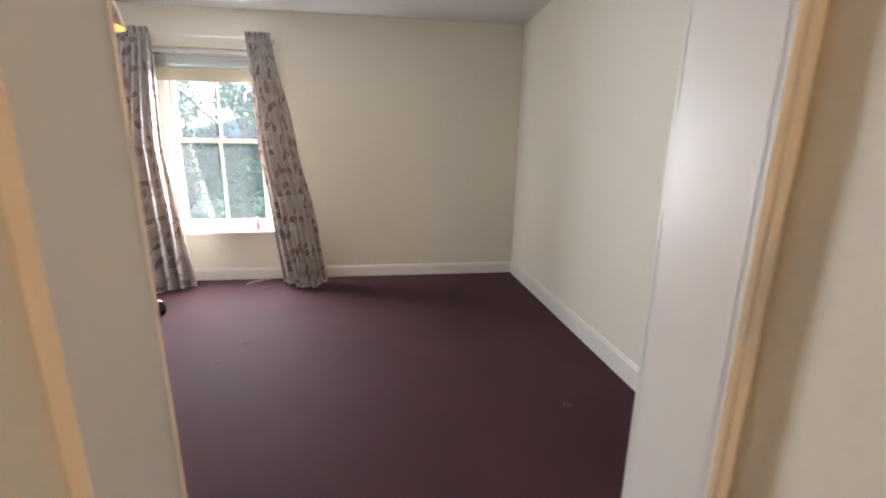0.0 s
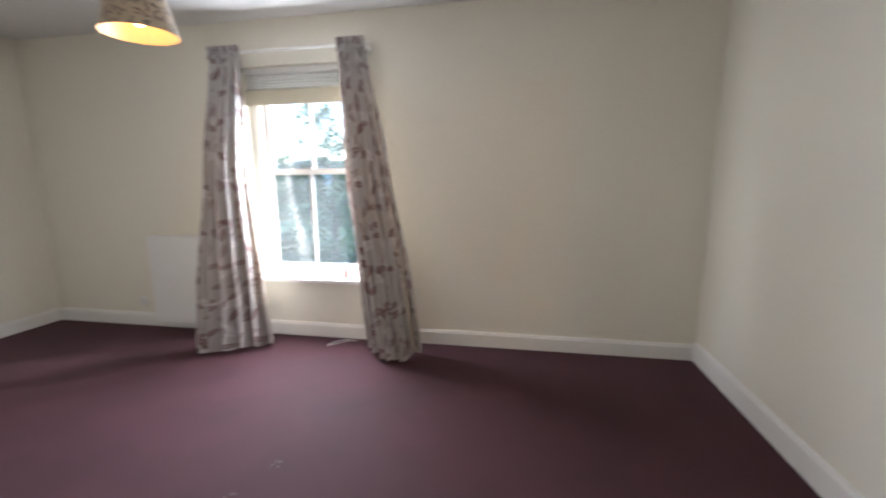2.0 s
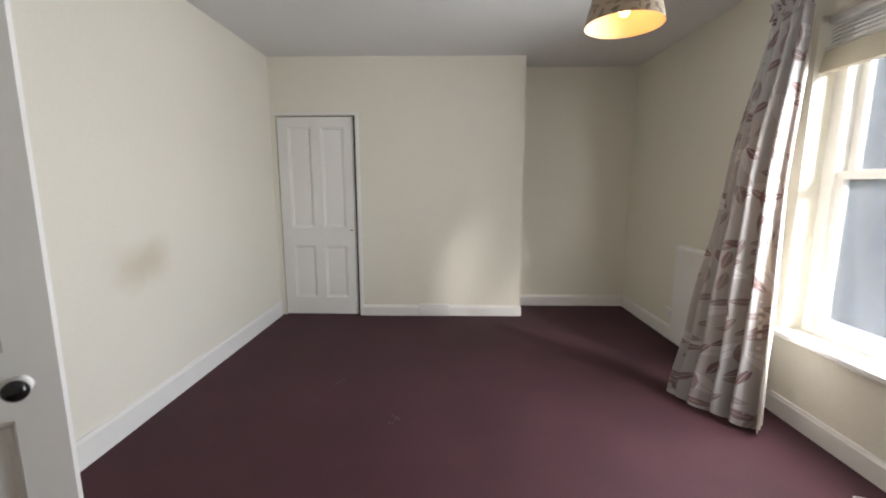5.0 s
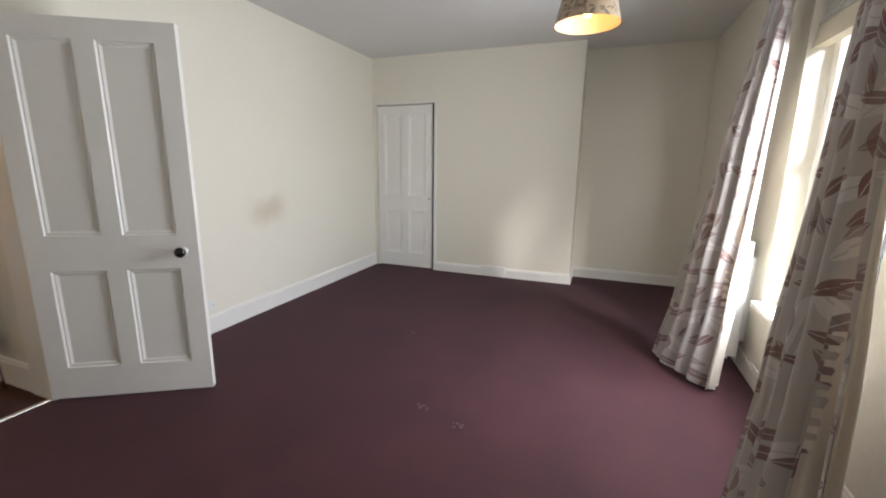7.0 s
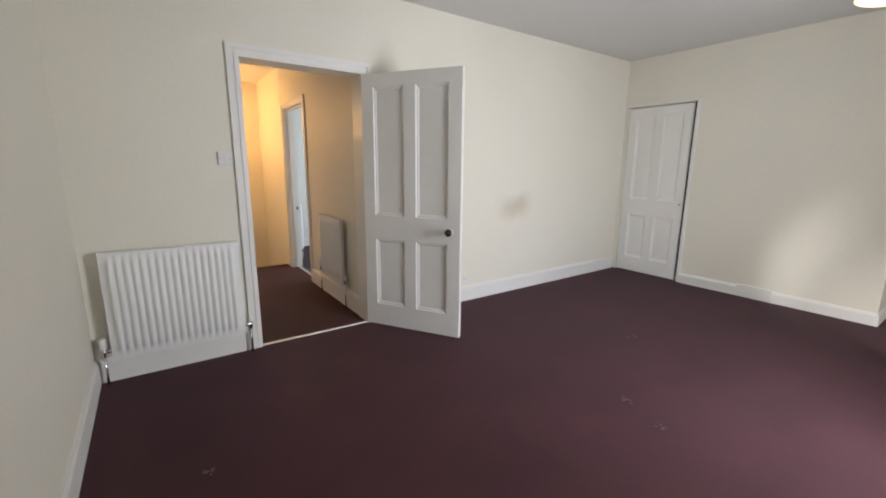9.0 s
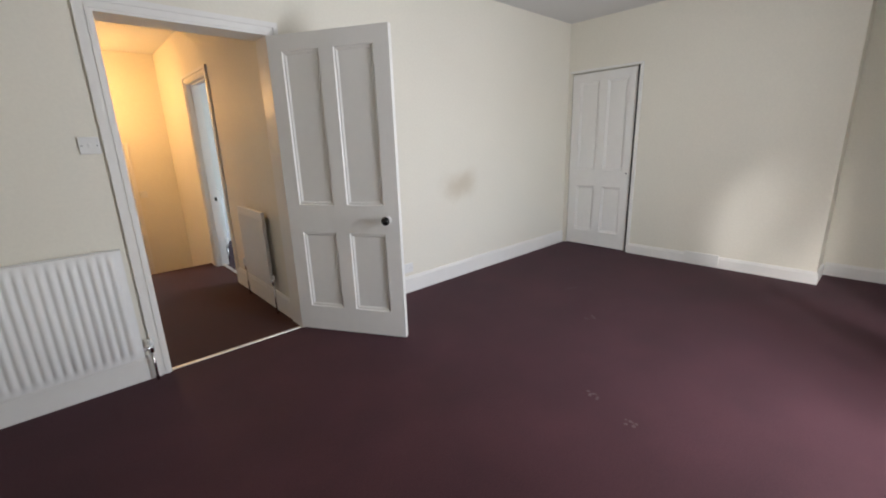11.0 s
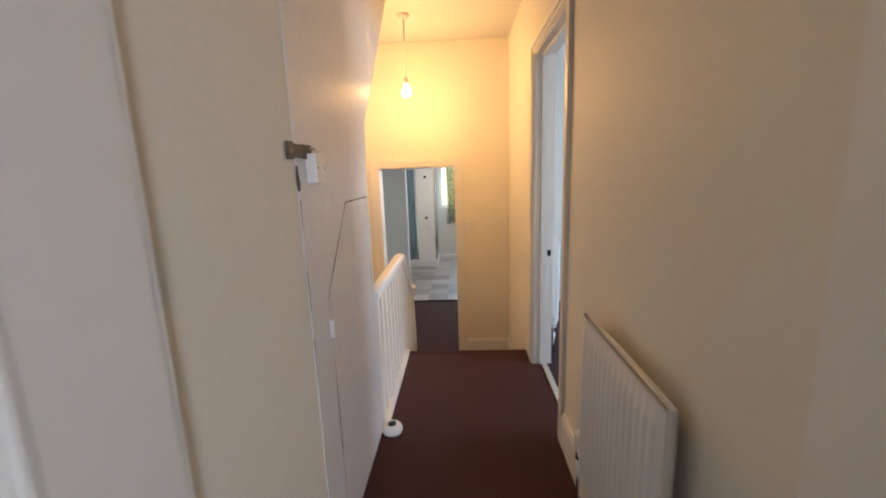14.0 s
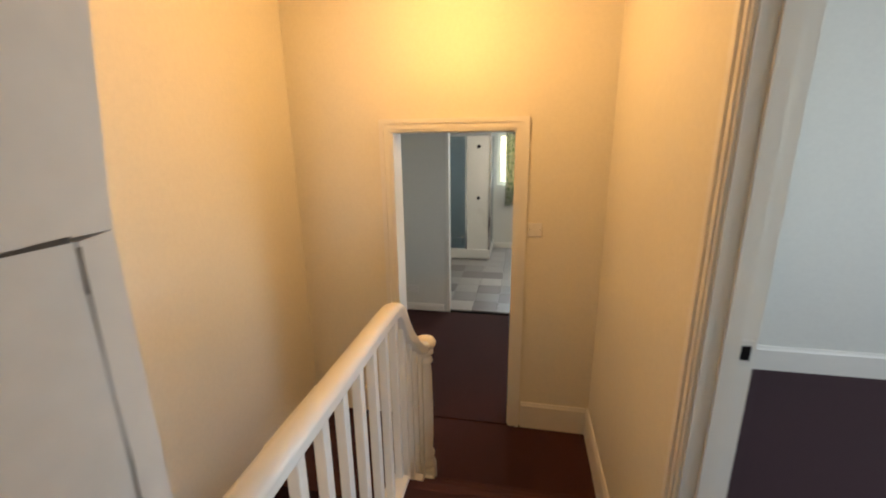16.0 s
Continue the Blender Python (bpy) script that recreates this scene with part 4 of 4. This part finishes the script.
def crack(points, width, seed, label):
    """Broken paint along a seam: a dark ragged strip a hair proud of the boards."""
    random.seed(seed)
    bm = bmesh.new()
    prev = None
    for (ya, za), (yb, zb) in zip(points, points[1:]):
        steps = max(2, int(math.hypot(yb - ya, zb - za) / 0.03))
        side = Vector((zb - za, ya - yb)).normalized()
        for k in range(steps + 1):
            u = k / steps
            w = width * max(0.12, rnd(0.3, 1.0) + 0.5 * math.sin(9 * u + seed))
            o = rnd(-0.0012, 0.0012)
            y, z = ya + (yb - ya) * u, za + (zb - za) * u
            pair = [bm.verts.new((0.6640, y + side.x * (o + q * w), z + side.y * (o + q * w))) for q in (-0.5, 0.5)]
            if prev:
                bm.faces.new((prev[0], pair[0], pair[1], prev[1]))
            prev = pair
    return part("crack", loc(bm), SEAM, casing, label)


crack([(-0.171, 0.02), (-0.171, 0.967)], 0.007, 41, "dark split seam")
crack([(-0.171, 0.967), (-0.452, 1.249)], 0.007, 42, "dark split seam")
crack([(-0.452, 1.249), (-0.800, 1.249)], 0.005, 43, "dark split seam")
crack([(-0.8055, 1.24), (-0.8055, 1.19)], 0.006, 44, "chipped dark seam")
crack([(-0.8055, 1.19), (-0.8055, 0.55)], 0.003, 47, "dark hairline seam")
crack([(-0.8055, 0.93), (-0.807, 0.83)], 0.010, 48, "chipped dark seam")
crack([(-0.004, 1.29), (-0.003, 0.95)], 0.0045, 45, "dark hairline seam")
crack([(-0.003, 0.88), (-0.003, 0.10)], 0.0035, 46, "dark hairline seam")
hasp = thing("hasp", (0.662, -0.03, 1.425), "dark iron hasp and staple on the painted boards", "latch")
part("plate", turned(boxes((0.658, 0.665, -0.115, -0.045, 1.405, 1.445), (0.658, 0.665, 0.02, 0.062, 1.402, 1.448), (0.659, 0.664, -0.045, 0.02, 1.406, 1.444), bevel=0.002), Matrix.Translation((-0.662, 0.03, -1.425))), IRON, hasp)
part("staple", turned(tube(bmesh.new(), [(0.66, -0.09, 1.415), (0.64, -0.09, 1.416), (0.635, -0.09, 1.425), (0.64, -0.09, 1.434), (0.66, -0.09, 1.435)], 0.004, 8), Matrix.Translation((-0.662, 0.03, -1.425))), HASP_PALE, hasp)
part("rivet", turned(lathe(bmesh.new(), [(0.008, 0), (0.008, 0.002), (0.003, 0.004)], 12), pose(-0.004, 0.071, 0.0, 0, -90, 0)), HASP_PALE, hasp)
scar = bmesh.new()
prism(scar, [(0.000, 1.315), (0.005, 1.345), (0.001, 1.385), (-0.003, 1.36), (-0.009, 1.34), (-0.006, 1.318)], "x", 0.661, 0.667)
solid("old_lock_scar", scar, IRON, "dark chipped scar of an old lock", "lock scar")

# ---- balustrade ----
rail = thing("balustrade", (0.675, -1.5, 0.0), "white painted balustrade with turned newel beside the stairs", "balustrade")
def ra(bm):
    return turned(bm, Matrix.Translation((-0.675, 1.5, 0)))
path = [(-0.835, 0.755), (-1.3, 0.757), (-1.70, 0.760), (-1.80, 0.757), (-1.85, 0.742), (-1.89, 0.70), (-1.93, 0.64), (-1.99, 0.565), (-2.07, 0.49), (-2.15, 0.425), (-2.21, 0.392), (-2.25, 0.380)]
prof = [(-0.024, -0.042), (-0.030, -0.030), (-0.026, -0.022), (-0.034, -0.008), (-0.030, 0.006), (-0.015, 0.014), (0.015, 0.014), (0.030, 0.006), (0.034, -0.008), (0.026, -0.022), (0.030, -0.030), (0.024, -0.042)]
bm = bmesh.new()
rings = []
for i, (y, z) in enumerate(path):
    y0, z0 = path[max(i - 1, 0)]
    y1, z1 = path[min(i + 1, len(path) - 1)]
    d = Vector((0, y1 - y0, z1 - z0)).normalized()
    up = Vector((1, 0, 0)).cross(d)
    up = up if up.z > 0 else -up
    rings.append([bm.verts.new(Vector((0.675 + a, y, z)) + up * b) for a, b in prof])
for a, b in zip(rings, rings[1:]):
    for k in range(len(prof)):
        bm.faces.new((a[k], a[(k + 1) % len(prof)], b[(k + 1) % len(prof)], b[k])).smooth = True
bm.faces.new(rings[0])
bm.faces.new(rings[-1][::-1])
part("handrail", ra(bm), GLOSS, rail)
def rail_under(y):
    for (ya, za), (yb, zb) in zip(path, path[1:]):
        if yb <= y <= ya:
            return za + (zb - za) * (ya - y) / (ya - yb) - 0.036
    return path[-1][1] - 0.036
def string_top(y):
    return 0.022 if y > -1.80 else (-0.185 if y > -2.03 else -0.392)
ys = [-0.905 - 0.1125 * k for k in range(9)] + [-1.90, -1.985, -2.075, -2.16]
for y in ys:
    part("baluster", ra(boxes((0.660, 0.690, y - 0.015, y + 0.015, string_top(y), rail_under(y)), bevel=0.003)), GLOSS, rail)
part("base_rail", ra(boxes((0.635, 0.715, -1.81, -0.83, 0.0, 0.022), bevel=0.005)), GLOSS, rail)
bm = bmesh.new()
prism(bm, [(-0.83, 0.0), (-1.80, 0.0), (-1.80, -0.207), (-2.03, -0.207), (-2.03, -0.414), (-2.25, -0.414), (-2.25, -0.85), (-0.83, -0.85)], "x", 0.645, 0.705)
part("string", ra(bm), GLOSS, rail)
part("step_cap", ra(boxes((0.635, 0.715, -2.04, -1.80, -0.207, -0.185), bevel=0.004)), GLOSS, rail)
part("step_cap", ra(boxes((0.635, 0.715, -2.25, -2.04, -0.414, -0.392), bevel=0.004)), GLOSS, rail)
newel = part("newel", ra(lathe(boxes((0.635, 0.715, -2.33, -2.25, LOW, -0.36), bevel=0.006), [(0.030, -0.36), (0.041, -0.35), (0.041, -0.33), (0.029, -0.318), (0.029, -0.305), (0.038, -0.29), (0.038, -0.275), (0.028, -0.26), (0.033, -0.18), (0.034, 0.0), (0.030, 0.20), (0.026, 0.255), (0.036, 0.265), (0.036, 0.28), (0.027, 0.29), (0.027, 0.30), (0.040, 0.312), (0.040, 0.326), (0.030, 0.335)], 24, (0.675, -2.29, 0))), GLOSS, rail)
part("cap", ra(lathe(bmesh.new(), [(0.028, 0.334), (0.040, 0.342), (0.052, 0.356), (0.054, 0.372), (0.044, 0.388), (0.020, 0.396)], 24, (0.675, -2.29, 0))), GLOSS, newel)
dome = thing("smoke_alarm", (0.612, -0.825, 0.0), "round white smoke alarm lying on the landing carpet", "smoke alarm")
part("body", lathe(bmesh.new(), [(0.050, 0.0), (0.054, 0.008), (0.054, 0.024), (0.046, 0.038), (0.024, 0.042)], 28), PLASTIC, dome)
part("sensor_grille", lathe(bmesh.new(), [(0.022, 0.042), (0.022, 0.048), (0.012, 0.052)], 20), BLACK, dome, "dark sensor opening")

# strike plate in the back bedroom lining
strike = thing("strike_plate", (-0.385, BY0 + 0.022, 0.794), "black metal strike plate on the white lining", "strike plate")
part("plate", boxes((-0.016, 0.016, -0.012, -0.008, -0.035, 0.035)), PLASTIC, strike)
part("keep", boxes((-0.010, 0.012, -0.0085, -0.005, -0.02, 0.02)), BLACK, strike)
strike.matrix_world = pose(-0.362, BY0 + 0.020, 0.794)

# ---- bathroom ----
shower = thing("shower_cabin", (1.30, -7.6, LOW), "glass shower cabin with a white tray in the corner", "shower")
def sh(bm):
    return turned(bm, Matrix.Translation((-1.30, 7.6, -LOW)))
part("tray", sh(boxes((0.73, 2.05, -8.02, -7.18, LOW, LOW + 0.17), bevel=0.015)), PLASTIC, shower)
for x in (0.745, 1.13, 2.03):
    part("profile", sh(boxes((x - 0.016, x + 0.016, -7.23, -7.19, LOW + 0.17, 1.40))), CHROME, shower)
part("top_rail", sh(boxes((0.73, 2.05, -7.23, -7.19, 1.40, 1.44))), CHROME, shower)
g = part("glass_door", sh(boxes((1.146, 2.014, -7.214, -7.206, LOW + 0.18, 1.40))), SHOWER_GLASS, shower)
part("handle", sh(tube(bmesh.new(), [(1.19, -7.19, -0.35), (1.19, -7.165, -0.34), (1.19, -7.165, -0.22), (1.19, -7.19, -0.21)], 0.009)), CHROME, g)
fp = part("front_panel", sh(boxes((0.761, 1.114, -7.218, -7.202, LOW + 0.17, 1.40))), PLASTIC, shower, "white opaque panel")
for z in (0.42, 1.24):
    part("fitting", sh(turned(lathe(bmesh.new(), [(0.028, 0), (0.028, 0.012), (0.018, 0.022)], 16), pose(0.93, -7.202, z, -90))), BLACK, fp, "round black fitting")
part("side_glass", sh(boxes((0.741, 0.749, -8.02, -7.23, LOW + 0.17, 1.40))), SHOWER_GLASS, shower)
bath_window = tagged(thing("window_2", (0.15, -8.1, BZ0), "white framed bathroom window", "window"), kind="structure")
def bw(bm):
    return turned(bm, Matrix.Translation((-0.15, 8.1, -BZ0)))
part("window_frame", bw(boxes((BX0, BX0 + 0.05, -8.14, -8.09, BZ0, BZ1), (BX1 - 0.05, BX1, -8.14, -8.09, BZ0, BZ1), (BX0 + 0.05, BX1 - 0.05, -8.14, -8.09, BZ0, BZ0 + 0.05), (BX0 + 0.05, BX1 - 0.05, -8.14, -8.09, BZ1 - 0.05, BZ1))), GLOSS, bath_window)
for a, b in ((BX0 + 0.05, BX1 - 0.05),):
    p = part("pane", bw(boxes((a, b, -8.118, -8.112, BZ0 + 0.05, BZ1 - 0.05))), BATH_PANE, bath_window)
    p.visible_shadow = False
curtain("curtain", [(1.50, (0.30, -7.95), (0.42, -7.95), (0.54, -7.95), 0.012), (0.20, (0.28, -7.95), (0.40, -7.94), (0.53, -7.95), 0.025)], 5,
        "short green leaf-print curtain at the bathroom window", GREEN_CLOTH, 11)
solid("curtain_rod", tube(bmesh.new(), [(-0.45, -7.94, 1.50), (0.72, -7.94, 1.50)], 0.010), GLOSS, "thin white rod over the bathroom window", "curtain rod")
bl_lamp = thing("ceiling_light", (0.36, -6.2, 1.62), "round lit opal light on the bathroom ceiling", "ceiling lamp")
part("base", lathe(bmesh.new(), [(0.12, -0.02), (0.12, 0.0)], 28), PLASTIC, bl_lamp)
part("diffuser", lathe(bmesh.new(), [(0.03, -0.09), (0.08, -0.075), (0.11, -0.045), (0.115, -0.02)], 28), BATH_GLOW, bl_lamp, "glowing opal diffuser")

# ---- outside ----
structure("ground", boxes((-400, 400, 5.2, 600, -3.1, -2.9)), GRASS, "rough green ground outside the house", "ground")
# added reflector out of view: pale slab throws daylight up at the bedroom ceiling
structure("pavement", boxes((-60, 60, 5.3, 8.5, -2.9, -2.78)), BOUNCE_PALE, "unseen pale slab below the window, added to bounce light indoors", "pavement")
structure("road", boxes((-60, 60, 8.5, 15.5, -2.9, -2.88)), ASPHALT, "asphalt road in front of the house", "road")


def hill(name, y, height, seed):
    bm = bmesh.new()
    random.seed(seed)
    prev = None
    for i in range(61):
        x = -420 + 14 * i
        h = height * (0.65 + 0.25 * math.sin(i * 0.21 + seed) + 0.08 * math.sin(i * 0.83) + 0.03 * rnd(-1, 1))
        a = [bm.verts.new((x, y - 60, -2.9)), bm.verts.new((x, y, h - 2.9)), bm.verts.new((x, y + 60, -2.9))]
        if prev:
            for k in range(2):
                bm.faces.new((prev[k], a[k], a[k + 1], prev[k + 1])).smooth = True
        prev = a
    return structure(name, bm, HILL, "distant wooded hill ridge", "hill")


hill("backdrop", 330, 36, 2)


def tree(at, height, spread, seed, label):
    """Tapered trunk, forked limbs, crown of many small leaf quads in uneven clumps."""
    random.seed(seed)
    t = thing("tree", at, label, "tree", "trees outside")
    bm = bmesh.new()
    rings = [(0.20 * (1 - 0.75 * k / 6), height * 0.75 * k / 6) for k in range(7)]
    lathe(bm, rings, 10)
    tips = []
    for k in range(11):
        a, z = rnd(0, 6.28), height * rnd(0.22, 0.7)
        r = spread * rnd(0.5, 1.0)
        tip = Vector((r * math.cos(a), r * math.sin(a), z + height * rnd(0.08, 0.3)))
        tube(bm, [(0, 0, z), tuple(tip * 0.5 + Vector((0, 0, z * 0.5 + 0.1))), tuple(tip)], 0.045, 6)
        tips.append(tip)
    part("trunk", bm, BARK, t)
    vs, fs = [], []
    centres = []
    for k in range(95):
        base = random.choice(tips)
        centres.append((base + Vector((rnd(-1, 1), rnd(-1, 1), rnd(-0.8, 0.9))) * spread * 0.42, spread * rnd(0.12, 0.30)))
    for c, r in centres:
        for q in range(95):
            d = Vector((rnd(-1, 1), rnd(-1, 1), rnd(-1, 1)))
            p = c + d.normalized() * r * rnd(0.3, 1.0)
            u = Vector((rnd(-1, 1), rnd(-1, 1), rnd(-1, 1))).normalized()
            w = u.cross(Vector((rnd(-1, 1), rnd(-1, 1), rnd(-1, 1)))).normalized()
            s = rnd(0.06, 0.13)
            i = len(vs)
            vs += [p - u * s, p - w * s * 0.5, p + u * s, p + w * s * 0.5]
            fs.append((i, i + 1, i + 2, i + 3))
    me = bpy.data.meshes.new("crown")
    me.from_pydata([tuple(v) for v in vs], [], fs)
    me.materials.append(LEAVES)
    crown = new("crown", me)
    crown.parent = t
    return t


tree((-5.2, 17.5, -2.9), 7.2, 2.4, 5, "leafy green tree across the road")
tree((-9.0, 21.0, -2.9), 6.0, 2.3, 9, "leafy green tree across the road")
tree((-3.0, 20.5, -2.9), 7.6, 2.6, 14, "tall leafy green tree across the road")
tree((-15.5, 25.0, -2.9), 5.2, 2.4, 21, "leafy green tree beyond the parked cars")


def hedge(x0, x1, y, h, seed):
    random.seed(seed)
    vs, fs = [], []
    for k in range(15000):
        x = rnd(x0, x1)
        d = rnd(0, 1)
        z = rnd(0, h * (0.9 + 0.1 * math.sin(x * 1.3)))
        p = Vector((x, y + (rnd(-0.5, 0.5) if z > h * 0.85 else -0.5 + 0.25 * d), -2.9 + z))
        u = Vector((rnd(-1, 1), rnd(-1, 1), rnd(-1, 1))).normalized()
        w = u.cross(Vector((rnd(-1, 1), rnd(-1, 1), rnd(-1, 1)))).normalized()
        s = rnd(0.06, 0.14)
        i = len(vs)
        vs += [tuple(p - u * s), tuple(p - w * s * 0.5), tuple(p + u * s), tuple(p + w * s * 0.5)]
        fs.append((i, i + 1, i + 2, i + 3))
    me = bpy.data.meshes.new("hedge")
    me.from_pydata(vs, [], fs)
    me.materials.append(LEAVES)
    return tagged(new("hedge", me), "dense dark green hedge across the road", "hedge", kind="stuff")


hedge(-22, 2, 16.6, 2.3, 31)


def car(at, turn, paint, label):
    """Small hatchback: shaped body, glasshouse, wheels with rims, lamps."""
    c = thing("parked_car", at, label, "car", "parked cars", turn)
    bm = bmesh.new()
    prism(bm, [(-2.0, 0.30), (-2.03, 0.62), (-1.9, 0.82), (-1.75, 0.92), (0.85, 0.92), (1.75, 0.78), (2.0, 0.62), (2.0, 0.30), (1.6, 0.22), (-1.6, 0.22)], "y", -0.84, 0.84)
    bmesh.ops.bevel(bm, geom=bm.edges[:], offset=0.06, segments=3, affect="EDGES")
    part("body", bm, paint, c)
    bm = bmesh.new()
    prism(bm, [(-1.78, 0.90), (-1.5, 1.36), (-1.25, 1.42), (0.05, 1.42), (0.35, 1.36), (1.0, 0.90)], "y", -0.74, 0.74)
    bmesh.ops.bevel(bm, geom=bm.edges[:], offset=0.05, segments=3, affect="EDGES")
    part("windows", bm, CAR_GLASS, c, "dark window glass")
    bm = bmesh.new()
    prism(bm, [(-1.48, 1.36), (-1.25, 1.455), (0.05, 1.455), (0.36, 1.37), (0.05, 1.40), (-1.25, 1.40)], "y", -0.72, 0.72)
    part("roof", bm, paint, c)
    for x in (-1.25, 1.25):
        for y in (-0.80, 0.80):
            w = part("wheel", turned(lathe(bmesh.new(), [(0.20, -0.09), (0.30, -0.09), (0.315, -0.05), (0.315, 0.05), (0.30, 0.09), (0.20, 0.09)], 24), pose(x, y, 0.315, 90)), RUBBER, c, "black tyre")
            part("rim", turned(lathe(bmesh.new(), [(0.05, -0.10), (0.19, -0.095), (0.19, 0.095), (0.05, 0.10)], 20), pose(x, y, 0.315, 90)), CHROME, w, "metal rim")
    for y in (-0.6, 0.6):
        part("headlight", boxes((1.93, 2.02, y - 0.15, y + 0.15, 0.58, 0.70), bevel=0.02), CAR_GLASS, c)
    return c


car((-6.3, 13.0, -2.88), 12, CAR_WHITE, "white hatchback parked on the road below the window")
car((-11.2, 15.0, -2.88), 5, CAR_BLUE, "blue hatchback parked by the hedge")

# ---- bathroom tiles, last ----
random.seed(77)
tones = [material("vinyl_tile_tone", c, 0.35, vary=0.15, grain=30, blotch=4, bump=0.02) for c in ((0.36, 0.35, 0.345), (0.27, 0.26, 0.26), (0.20, 0.185, 0.18), (0.42, 0.41, 0.40))]
tile_mesh = {}
for k, m in enumerate(tones):
    tile_mesh[k] = mesh_of("vinyl_tile", boxes((-0.148, 0.148, -0.148, 0.148, -0.012, 0.0)), m)
for i in range(9):
    for j in range(10):
        tile = new("vinyl_tile", tile_mesh[random.choice((0, 0, 1, 1, 2, 3))])
        tile.location = (-0.75 + 0.15 + 0.30 * i + 0.02, -5.15 - 0.30 * j, LOW)
        tile.parent = bath_floor
